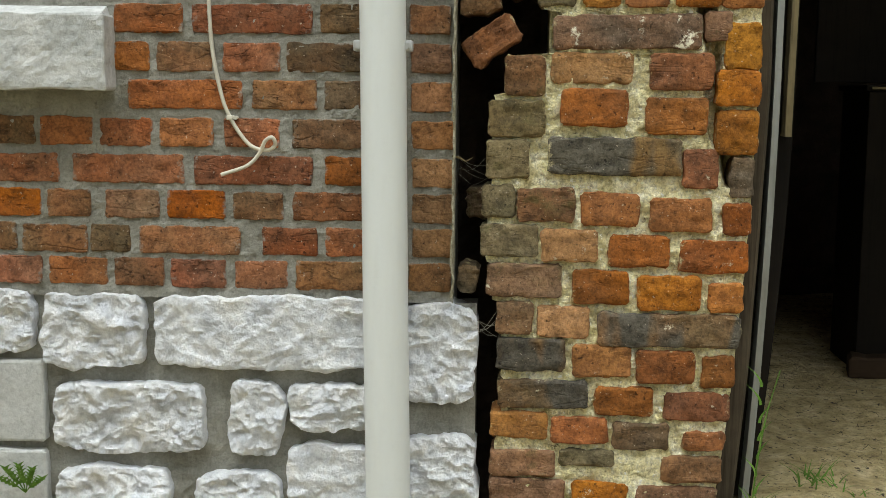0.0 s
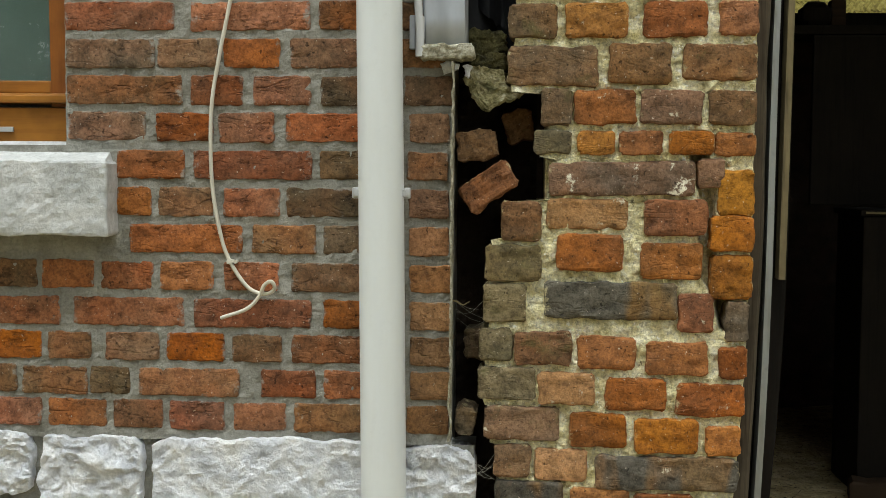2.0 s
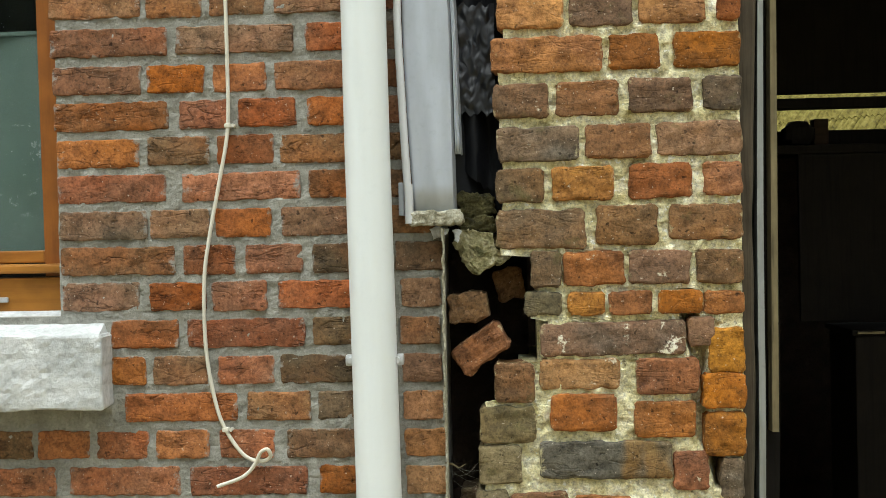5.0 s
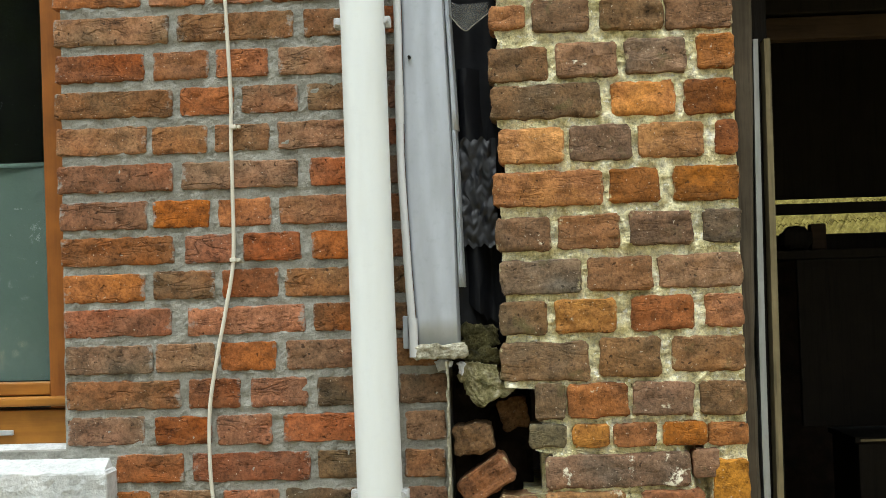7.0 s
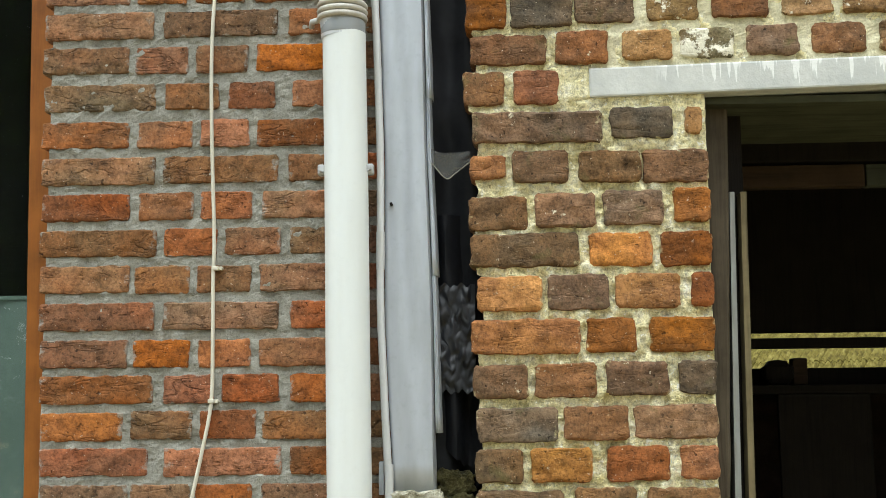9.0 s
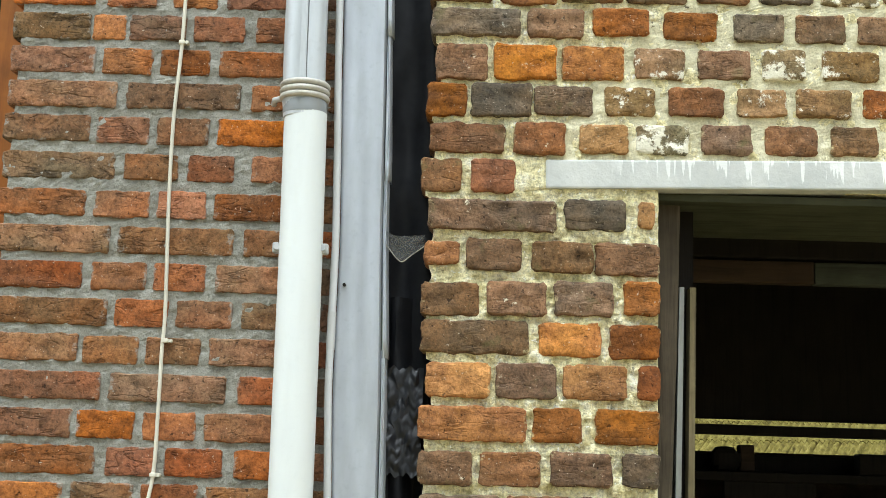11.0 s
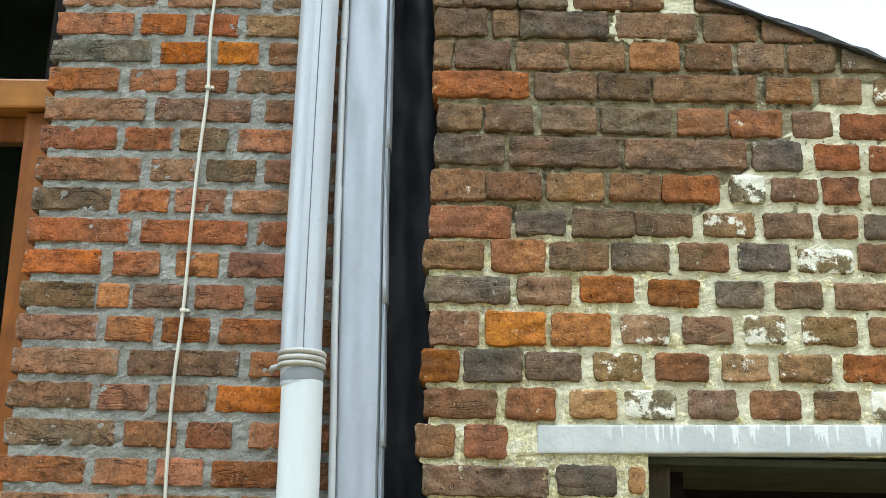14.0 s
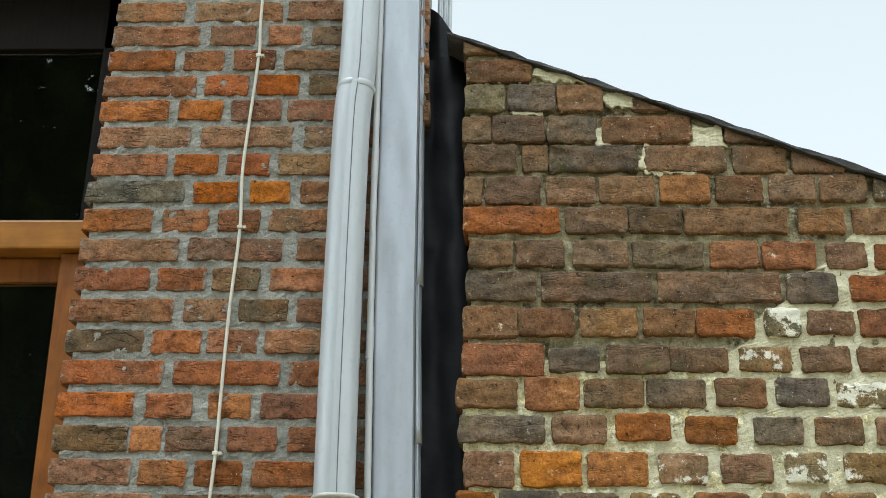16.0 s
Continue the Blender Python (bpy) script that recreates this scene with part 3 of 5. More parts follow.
barn_course(0.117, 2.606, -0.004, 0.059, "r203 12 d131 4 d109 6 b217 21 b96 17 b87")
barn_course(0.117, 2.674, 0.005, 0.062, "d39 7 b117 12 b108 6 b119 10 o104 14 b98 15 b97 8 b98")
barn_course(0.119, 2.750, -0.005, 0.062, "d112 11 d56 3 k190 15 d172 16 d112 14 b108 12 b94")
barn_course(0.113, 2.820, -0.006, 0.064, "d63 2 d114 4 k108 11 b194 72 d100 12 b90")
barn_course(0.117, 2.896, -0.005, 0.066, "g88 7 k105 3 b98 66 d80")
barn_course(0.119, 2.966, -0.012, 0.056, "b145 130 d70")
barn_course(0.112, 3.030, 0.000, 0.045, "d80 8 d60")


# courses above the lintel run on past the doorway in plainer bricks
ends = {}
for x0, x1, z, h, kind in barn_bricks:
    course = min((q for q, _ in barn_edge), key=lambda q: abs(q - z))
    if course > 1.9:
        ends[course] = max(ends.get(course, (0, 0, 0)), (x1, z, h))
mason = random.Random(21)
for course, (x, z, h) in sorted(ends.items()):
    while x < 1.30:
        x += mason.uniform(0.014, 0.026)
        w = mason.choice((0.094, 0.100, 0.106, 0.112, 0.205 if course > 2.4 else 0.098))
        barn_bricks.append((x, x + w, z + mason.uniform(-0.002, 0.002), h, mason.choice("bbrdbvkbr")))
        x += w


def barn_face(z):
    """The old wall leans out a little towards its top."""
    return -0.006 - 0.012 * z


def eave(x):
    return 3.052 - 0.387 * (x - 0.085)


def lean(z):
    """The door post stands off plumb at its foot."""
    return -0.05 * max(0.0, (0.86 - z) / 0.86) ** 2


# ---- ground ----
def ground_mesh():
    xs = [-400, -60, -10, -3] + [-2 + 0.05 * i for i in range(120)] + [5, 12, 60, 400]
    ys = [-400, -60, -12, -5, -3] + [-2 + 0.05 * i for i in range(100)] + [4, 8, 40, 400]
    verts = []
    for y in ys:
        for x in xs:
            k = Vector((x * 3, y * 3, 0))
            near = 1.0 if abs(x) < 5 and abs(y) < 4 else 0.0
            verts.append((x, y, -0.07 * near * max(0.0, min(1.0, (0.35 - x) / 0.25)) + near * (0.018 * noise.noise(k) + 0.010 * noise.noise(k * 4.1) + 0.005 * noise.noise(k * 11))))
    row = len(xs)
    return verts, [(j * row + i, j * row + i + 1, (j + 1) * row + i + 1, (j + 1) * row + i) for j in range(len(ys) - 1) for i in range(row - 1)]


tagged(part("ground", ground_mesh(), dirt, smooth=True), "trodden dry beige earth with dead plant litter", "ground", kind="structure")

# ---- house wall: mortar face, core, window opening ----
WIN_X, WIN_Z0, WIN_Z1, WIN_LEFT = -0.702, 0.925, 3.32, -1.80
flat = lambda v: (lambda z: v)
house_y = lambda x, z: 0.0002
wall_house = part("wall_house", joined(
    skin(flat(-1.05), flat(0.019), 0.38, WIN_Z0, house_y, 0.0055, 0.0038, 42),
    skin(flat(WIN_X + 0.004), flat(0.019), WIN_Z0, 3.45, house_y, 0.0055, 0.0038, 42),
    skin(flat(-1.05), flat(0.062), -0.12, 0.38, lambda x, z: 0.012, 0.012, 0.006, 25),
    box_piece(-2.6, 0.017, 0.014, 0.30, 0.36, WIN_Z0), box_piece(-2.6, 0.058, 0.030, 0.30, -0.2, 0.36),
    box_piece(WIN_X + 0.006, 0.017, 0.014, 0.30, WIN_Z0, WIN_Z1), box_piece(-2.6, WIN_LEFT, 0.014, 0.30, WIN_Z0, WIN_Z1),
    box_piece(-2.6, 0.017, 0.014, 0.30, WIN_Z1, 4.4),
), grey_mortar)
tagged(wall_house, "repointed red-brown brick house wall with grey cement joints", "wall", kind="structure")

# ---- barn wall ----
barn_edge.sort()
def barn_mortar(x, z):
    """Joint face: mostly raked back, with an open crack beside the door jamb."""
    y = barn_face(z) + 0.0045
    if 0.60 < z < 0.96:
        crack = float(np.interp(z, (0.60, 0.66, 0.70, 0.78, 0.84, 0.90, 0.96), (0.514, 0.502, 0.478, 0.472, 0.474, 0.458, 0.452)))
        y += 0.07 * max(0.0, 1 - abs(x - crack) / 0.017)
    return y


def barn_left(z):
    """Broken left edge of the old wall: follows the brick ends of the courses beside z."""
    near = [x for q, x in barn_edge if -0.046 < z - q < 0.026] or [e[1] for e in sorted(barn_edge, key=lambda e: abs(e[0] - z))[:2]]
    return max(near) + 0.010 + 0.006 * noise.noise(Vector((0, 5, z * 45)))


jamb_x = lambda z: 0.552 + lean(z)
upper = joined(skin(barn_left, flat(1.25), 1.86, 2.297, lambda x, z: barn_face(z) + 0.004, 0.008, 0.006, 26, 4),
               skin(barn_left, flat(0.552), 1.80, 1.86, lambda x, z: barn_face(z) + 0.004, 0.008, 0.006, 26, 4))
gable = skin(barn_left, flat(1.25), 2.297, 3.10, lambda x, z: barn_face(z) + 0.006, 0.008, 0.006, 26, 4)
gable = ([(x, y, min(z, eave(x) - 0.002)) for x, y, z in gable[0]], gable[1])


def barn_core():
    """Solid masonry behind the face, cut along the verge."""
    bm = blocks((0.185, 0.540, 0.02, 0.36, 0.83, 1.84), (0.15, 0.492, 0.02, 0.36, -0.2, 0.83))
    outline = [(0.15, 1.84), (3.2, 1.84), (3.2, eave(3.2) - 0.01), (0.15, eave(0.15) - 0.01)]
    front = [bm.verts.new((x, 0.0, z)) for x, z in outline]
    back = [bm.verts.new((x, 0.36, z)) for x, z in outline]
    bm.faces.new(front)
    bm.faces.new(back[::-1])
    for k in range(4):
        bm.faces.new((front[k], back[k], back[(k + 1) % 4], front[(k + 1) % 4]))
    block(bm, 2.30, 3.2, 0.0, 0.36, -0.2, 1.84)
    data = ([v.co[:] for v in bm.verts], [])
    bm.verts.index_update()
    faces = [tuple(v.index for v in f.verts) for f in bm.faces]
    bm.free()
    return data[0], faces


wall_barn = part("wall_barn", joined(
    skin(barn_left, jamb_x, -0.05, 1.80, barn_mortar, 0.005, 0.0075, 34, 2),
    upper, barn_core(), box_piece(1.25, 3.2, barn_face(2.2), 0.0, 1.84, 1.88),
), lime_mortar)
tagged(wall_barn, "old leaning brick outbuilding wall with crumbling cream lime mortar", "wall", kind="structure")

part("gable_joints", gable, sooty_joints, wall_barn, "dark weathered joints of the gable")
point_left = lambda z: float(np.interp(z, (1.86, 1.95, 2.1, 2.2, 2.35, 2.62), (0.31, 0.37, 0.47, 0.56, 0.69, 0.98))) + 0.03 * noise.noise(Vector((0, 9, z * 22)))
pointing = part("flush_pointing", skin(point_left, flat(1.26), 1.885, 2.62, lambda x, z: barn_face(z) + 0.0022, 0.006, 0.0035, 30, 7), repointing, wall_barn, "pale flush pointing over the joints")

# dim closing walls, loft and roof of the outbuilding; near-black colours carry the dimness
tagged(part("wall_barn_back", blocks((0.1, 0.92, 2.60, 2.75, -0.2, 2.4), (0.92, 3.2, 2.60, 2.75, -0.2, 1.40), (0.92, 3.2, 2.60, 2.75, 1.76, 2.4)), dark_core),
       "dark outbuilding back wall with a high opening, shade in colour", "wall", kind="structure")
tagged(part("wall_barn_left", blocks((-0.02, 0.10, 0.37, 2.60, -0.2, 3.2)), dark_core), "dark inner side wall of the outbuilding, shade in its colour", "wall", kind="structure")
tagged(part("wall_barn_right", blocks((3.2, 3.35, 0.0, 2.75, -0.2, 2.4)), dark_core), "dark far side wall of the outbuilding, shade in its colour", "wall", kind="structure")
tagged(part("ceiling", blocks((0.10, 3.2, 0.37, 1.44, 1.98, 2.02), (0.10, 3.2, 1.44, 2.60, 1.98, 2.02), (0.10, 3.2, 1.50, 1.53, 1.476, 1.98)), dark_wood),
       "dark boarded ceiling and loft floor, shade in their colour", "ceiling", kind="structure")


def roof_mesh():
    bm = bmesh.new()
    rng = random.Random(5)
    xs = [0.075 + 0.03 * i for i in range(106)]
    rows = []
    for y in (barn_face(3) - 0.012, 2.9):
        lo = [bm.verts.new((x, y + rng.uniform(-0.004, 0.004), eave(x) - 0.001 + rng.uniform(-0.003, 0.003))) for x in xs]
        hi = [bm.verts.new((x, y, eave(x) + 0.007 + rng.uniform(-0.004, 0.004))) for x in xs]
        rows.append((lo, hi))
    (a, b), (c, d) = rows
    for i in range(len(xs) - 1):
        for p, q in ((a, b), (b, d), (d, c), (c, a)):
            bm.faces.new((p[i], p[i + 1], q[i + 1], q[i]))
    for i in (0, -1):
        bm.faces.new((a[i], b[i], d[i], c[i]))
    return bm


tagged(part("roof", roof_mesh(), slate), "thin dark roofing along the sloping verge of the outbuilding", "roof", kind="structure")
# plain room box; its near-black plaster makes the dimness by colour
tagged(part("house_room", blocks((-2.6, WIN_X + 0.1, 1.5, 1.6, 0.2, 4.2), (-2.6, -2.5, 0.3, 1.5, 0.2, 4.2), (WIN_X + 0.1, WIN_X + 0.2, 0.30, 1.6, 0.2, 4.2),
       (-2.6, WIN_X + 0.1, 0.3, 1.5, 0.2, 0.3), (-2.6, WIN_X + 0.1, 0.3, 1.5, 4.1, 4.2)), room_dark), "room behind the house window, dimness put in its colour", "room", kind="structure")

# ---- concrete lintel and timber door surround ----
lintel = part("lintel", blocks((0.338, 2.45, barn_face(1.85) - 0.004, 0.10, 1.828, 1.884), bevel=0.004), concrete_paint)
lintel.matrix_basis = Matrix.Translation((0.338, 0, 1.856)) @ pose(0, 0, 0, 0, -1.2, 0) @ Matrix.Translation((-0.338, 0, -1.856))
tagged(lintel, "grey painted concrete lintel with white drip marks", "lintel", kind="structure")
door_surround = thing("door_surround", "weathered grey timber door surround with metal strip, set against old brick", "door frame")
zs = [0.0, 0.12, 0.25, 0.4, 0.55, 0.7, 0.8, 0.9, 1.1, 1.3, 1.5, 1.66, 1.83]


def post_mesh():
    rng = random.Random(3)
    bm = bmesh.new()
    rings = []
    for k in range(62):
        z = -0.03 + 1.86 * k / 61
        x0 = 0.556 + lean(z) + 0.003 * noise.noise(Vector((0, 0, z * 6)))
        w = float(np.interp(z, (0, 0.5, 1.1, 1.66, 1.83), (0.040, 0.027, 0.028, 0.046, 0.050))) + 0.002 * noise.noise(Vector((3, 0, z * 9)))
        y0 = 0.045
        rings.append([bm.verts.new(c) for c in ((x0, y0 + 0.006, z), (x0 + 0.006, y0, z), (x0 + w - 0.006, y0, z), (x0 + w, y0 + 0.006, z), (x0 + w, 0.12, z), (x0, 0.12, z))])
    for a, b in zip(rings, rings[1:]):
        for i in range(6):
            bm.faces.new((a[i], a[(i + 1) % 6], b[(i + 1) % 6], b[i]))
    bm.faces.new(rings[0][::-1])
    bm.faces.new(rings[-1])
    return bm


part("post", post_mesh(), old_wood, door_surround)
# board coloured near-black to read as the shaded groove beside the post
part("rebate", ribbon([(z, 0.560 + lean(z), 0.640 + lean(z)) for z in zs], 0.105, 0.16), dark_wood, door_surround, "near-black board for the shaded gap behind the strips")
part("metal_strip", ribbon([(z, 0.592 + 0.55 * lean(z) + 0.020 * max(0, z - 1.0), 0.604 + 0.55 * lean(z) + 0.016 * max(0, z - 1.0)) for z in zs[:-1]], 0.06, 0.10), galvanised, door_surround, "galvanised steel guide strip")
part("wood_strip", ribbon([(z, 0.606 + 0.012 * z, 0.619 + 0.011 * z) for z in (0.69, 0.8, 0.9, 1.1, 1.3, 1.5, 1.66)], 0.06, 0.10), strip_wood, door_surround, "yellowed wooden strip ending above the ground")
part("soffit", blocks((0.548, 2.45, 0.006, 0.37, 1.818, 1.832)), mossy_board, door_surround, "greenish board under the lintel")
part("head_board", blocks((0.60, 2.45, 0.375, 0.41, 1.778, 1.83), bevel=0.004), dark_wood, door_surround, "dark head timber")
part("head_rail", blocks((0.60, 0.955, 0.385, 0.42, 1.724, 1.773), bevel=0.004), rusty_wood, door_surround, "reddish head rail")
part("head_rail", blocks((0.957, 2.45, 0.385, 0.42, 1.724, 1.773), bevel=0.004), green_wood, door_surround, "grey-green end of the head rail")

# ---- inside the outbuilding: near-black timber holds the unlit look in its colour ----
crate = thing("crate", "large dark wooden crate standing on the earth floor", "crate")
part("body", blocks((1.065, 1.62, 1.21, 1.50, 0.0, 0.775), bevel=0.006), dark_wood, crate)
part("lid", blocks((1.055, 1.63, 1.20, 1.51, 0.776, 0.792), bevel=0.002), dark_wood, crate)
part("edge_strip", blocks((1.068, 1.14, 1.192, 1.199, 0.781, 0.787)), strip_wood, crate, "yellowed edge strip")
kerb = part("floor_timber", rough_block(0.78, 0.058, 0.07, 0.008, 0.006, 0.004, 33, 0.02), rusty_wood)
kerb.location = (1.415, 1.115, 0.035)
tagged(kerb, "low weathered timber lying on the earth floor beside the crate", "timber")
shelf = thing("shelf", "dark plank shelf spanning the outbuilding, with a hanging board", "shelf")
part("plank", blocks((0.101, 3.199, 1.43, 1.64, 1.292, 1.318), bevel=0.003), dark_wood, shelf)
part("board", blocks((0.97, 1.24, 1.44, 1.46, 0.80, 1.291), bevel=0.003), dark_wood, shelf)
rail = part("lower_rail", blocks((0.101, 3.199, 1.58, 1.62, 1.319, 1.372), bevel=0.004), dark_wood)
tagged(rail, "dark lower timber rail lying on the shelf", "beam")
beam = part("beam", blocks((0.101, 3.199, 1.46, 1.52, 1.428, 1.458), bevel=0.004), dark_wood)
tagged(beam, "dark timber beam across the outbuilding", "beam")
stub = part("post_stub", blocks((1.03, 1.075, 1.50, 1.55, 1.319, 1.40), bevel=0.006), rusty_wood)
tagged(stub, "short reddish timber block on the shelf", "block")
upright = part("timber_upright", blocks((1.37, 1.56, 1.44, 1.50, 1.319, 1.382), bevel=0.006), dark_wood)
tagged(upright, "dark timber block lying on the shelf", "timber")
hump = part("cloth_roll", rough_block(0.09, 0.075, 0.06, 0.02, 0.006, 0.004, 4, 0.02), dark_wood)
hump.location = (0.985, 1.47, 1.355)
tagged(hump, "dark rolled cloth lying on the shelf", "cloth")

# lichen-covered ribbed roof beyond the back opening
far_roof = thing("lean_to_roof", "low ribbed tile roof covered in yellow lichen behind the outbuilding", "roof")


def ribbed_tile():
    verts, faces = [], []
    for j in range(2):
        for i in range(41):
            u = i / 40
            verts.append((u * 0.24, j * 0.30, 0.014 * math.sin(u * 10 * math.pi) + (0.0 if j else 0.010)))
    for i in range(40):
        faces.append((i, i + 1, i + 42, i + 41))
    n0 = len(verts)
    verts += [(x, y, z - 0.014) for x, y, z in verts]
    faces += [(a + n0, d + n0, c + n0, b + n0) for a, b, c, d in faces]
    faces += [(i, i + n0, i + 1 + n0, i + 1) for i in range(40)]
    return verts, faces


across, slope_up = Vector((0.77, -0.64, 0.0)), Vector((0.50, 0.60, 0.62))
facing = across.cross(slope_up).normalized()
turn = Matrix((across, across.cross(facing) * -1, facing)).transposed().to_4x4()
first_tile = part("roof_tile", ribbed_tile(), tile_moss, far_roof, smooth=True)
for r in range(17):
    for c in range(26):
        t = first_tile if r + c == 0 else new("roof_tile", first_tile.data)
        t.parent = far_roof
        t.matrix_basis = Matrix.Translation(Vector((0.2, 5.0, 0.85)) + across * (0.135 * c) + slope_up * (0.175 * r)) @ turn @ Matrix.Scale(0.65, 4)
part("gable_wall", blocks((1.2, 3.4, 5.6, 5.8, -0.1, 1.2), (0.5, 2.9, 3.9, 4.0, -0.1, 0.4), bevel=0.01), dark_core, far_roof, "dark wall below the tiles")

# ---- window of the house ----
window = thing("window_1", "orange-stained timber window with a tall lower pane and a toplight", "window", kind="structure")
fy0, fy1 = 0.085, 0.15
part("jamb", ribbon([(1.0, -0.758, -0.700), (1.7, -0.770, -0.705), (2.576, -0.786, -0.712)], fy0, fy1), frame_wood, window)
part("jamb", blocks((-0.764, -0.712, fy0 + 0.02, fy1, 2.652, WIN_Z1), bevel=0.003), dark_wood, window, "dark jamb of the toplight")
part("jamb", blocks((-1.80, -1.76, fy0, fy1, 1.0, WIN_Z1), bevel=0.004), frame_wood, window)
part("bottom_rail", blocks((-1.76, -0.761, fy0 + 0.004, fy1, 1.026, 1.050), bevel=0.003), frame_wood_flat, window)
part("drip_bar", blocks((-1.80, -0.715, fy0 - 0.025, fy1, 1.006, 1.024), bevel=0.005), frame_wood_flat, window)
apron = part("apron", blocks((-1.80, -0.708, fy0 - 0.008, fy1, 0.932, 0.998), bevel=0.003), frame_wood_flat, window)
part("vent", blocks((-0.93, -0.828, fy0 - 0.016, fy0 - 0.009, 0.951, 0.961), bevel=0.002), clamp_grey, apron, "small grey vent strip")
part("transom", blocks((-1.80, -0.712, fy0 - 0.022, fy1, 2.580, 2.650), bevel=0.005), frame_wood_flat, window)
# darker frame_wood here puts the transom's shade into the rail's colour
part("top_rail", blocks((-1.76, -0.787, fy0 + 0.03, fy1, 2.520, 2.578), bevel=0.003), frame_wood, window)
part("head", blocks((-1.80, -0.712, fy0 + 0.02, fy1, 3.12, WIN_Z1), bevel=0.003), dark_wood, window, "dark head of the toplight")
for z0, z1 in ((1.051, 2.519), (2.651, 3.119)):
    pane = part("pane", blocks((-1.757, -0.757 if z0 > 2 else -0.768, 0.125, 0.131, z0, z1)), glass, window)
    pane.visible_shadow = False
blind = thing("window_blind", "plain grey-green privacy screen across the lower window", "blind")
part("cloth", skin(flat(-1.75), flat(-0.762), 1.05, 1.486, lambda x, z: 0.20 + 0.004 * math.sin(x * 40), 0.03, 0.001, 9), blind_cloth, blind, smooth=True)
part("hem", blocks((-1.75, -0.762, 0.194, 0.208, 1.484, 1.494), bevel=0.003), blind_cloth, blind)
sill = part("window_sill", rough_block(1.30, 0.135, 0.20, 0.005, 0.0025, 0.0030, 8, 0.008), white_stone)
sill.location = (-1.243, -0.082, 0.829)
tagged(sill, "thick dressed pale stone window sill", "sill", kind="structure")
slope = bmesh.new()
vs = [slope.verts.new(c) for c in ((-1.9, 0.008, 0.062), (0.640, 0.008, 0.062), (0.615, 0.16, 0.105), (-1.9, 0.16, 0.105), (-1.9, 0.16, 0.03), (0.640, 0.16, 0.03))]
for q in ((0, 1, 2, 3), (1, 5, 2), (0, 3, 4), (3, 2, 5, 4), (0, 4, 5, 1)):
    slope.faces.new([vs[i] for i in q])
part("weathering", slope, white_stone, sill)

# ---- limestone plinth ----
STONES = [(-1.02, -0.764, 0.268, 0.392), (-0.751, -0.554, 0.243, 0.386), (-0.539, -0.100, 0.249, 0.386), (-0.078, 0.064, 0.197, 0.382),
          (-0.733, -0.437, 0.084, 0.220), (-0.403, -0.296, 0.084, 0.224), (-0.287, -0.095, 0.141, 0.229), (-0.290, -0.09, -0.03, 0.108),
          (-0.075, 0.068, -0.03, 0.130), (-0.732, -0.506, -0.08, 0.053), (-0.462, -0.299, -0.08, 0.050)]
for k, (x0, x1, z0, z1) in enumerate(STONES):
    data = rough_block(x1 - x0, z1 - z0, 0.10, 0.007, 0.008, 0.003, k + 11, 0.0036, 11.0)
    extra = []
    for x, y, z in data[0]:
        a, c = abs(x) * 2 / (x1 - x0), abs(z) * 2 / (z1 - z0)
        pull = 0.008 * max(0.0, a - 0.55) * max(0.0, c - 0.4) / 0.27
        x, z = x - math.copysign(pull, x), z - math.copysign(pull, z)
        x, z = x + a * (0.009 * noise.noise(Vector((z * 17, k, x))) + 0.003 * noise.noise(Vector((z * 70, k, 0)))), z + c * (0.008 * noise.noise(Vector((x * 15, k, z + 3))) + 0.003 * noise.noise(Vector((x * 70, k, 3))))
        q = Vector((x * 0.8 + 0.4 * z, z - 0.3 * x, k * 3.3))
        q += Vector((noise.noise(q * 21), noise.noise(q * 21 + Vector((5, 0, 0))), 0)) * 0.018
        flake = 0.020 * noise.voronoi(q * 15)[0][0] + 0.013 * noise.voronoi(q * 38)[0][0] + 0.009 * noise.voronoi(q * 90)[0][0]
        slab = 0.008 * noise.noise(q * 9) + 0.006 * abs(noise.noise(q * 30)) + 0.003 * abs(noise.noise(q * 75))
        ridge = (slab - flake + 0.016) * (0.45 if k in (2, 7) else 1.0) + noise.noise(Vector((x, z, k)) * 170) * 0.0012
        extra.append((x, y + (ridge if y < 0.09 else 0), z))
    s = part("stone", (extra, data[1]), limestone, wall_house, smooth="edges")
    s.location = ((x0 + x1) / 2, -0.014, (z0 + z1) / 2)
for z0, z1 in ((0.098, 0.256), (-0.08, 0.083)):
    s = part("stone", rough_block(0.30, z1 - z0, 0.08, 0.006, 0.002, 0.0015, z1 * 40, 0.02), dressed_stone, wall_house, "smooth dressed stone")
    s.location = (-0.899, -0.010, (z0 + z1) / 2)

# ---- downpipe ----
downpipe = thing("downpipe", "white plastic downpipe continuing as grey zinc pipe on brick", "downpipe")
PY = -0.058
lower = [(-0.091, PY, -0.02), (-0.0985, PY, 0.40), (-0.105, PY, 0.864), (-0.1105, PY, 1.215), (-0.1145, PY, 1.63), (-0.1195, PY, 1.952)]
upper_line = [(-0.1215, PY, 1.945), (-0.1265, PY, 2.04), (-0.1295, PY, 2.40), (-0.1295, PY, 2.81), (-0.1235, PY, 2.93), (-0.121, PY, 3.12), (-0.120, PY, 4.3)]
part("plastic_pipe", tube(smooth_line(lower, 3), 0.0405, 36), pvc, downpipe, smooth=True)
part("zinc_pipe", tube(smooth_line(upper_line, 4), 0.0405, 36), zinc_pipe, downpipe, "grey zinc upper pipe with a soldered seam", smooth=True)
seam_line = smooth_line(upper_line, 4)[3:]
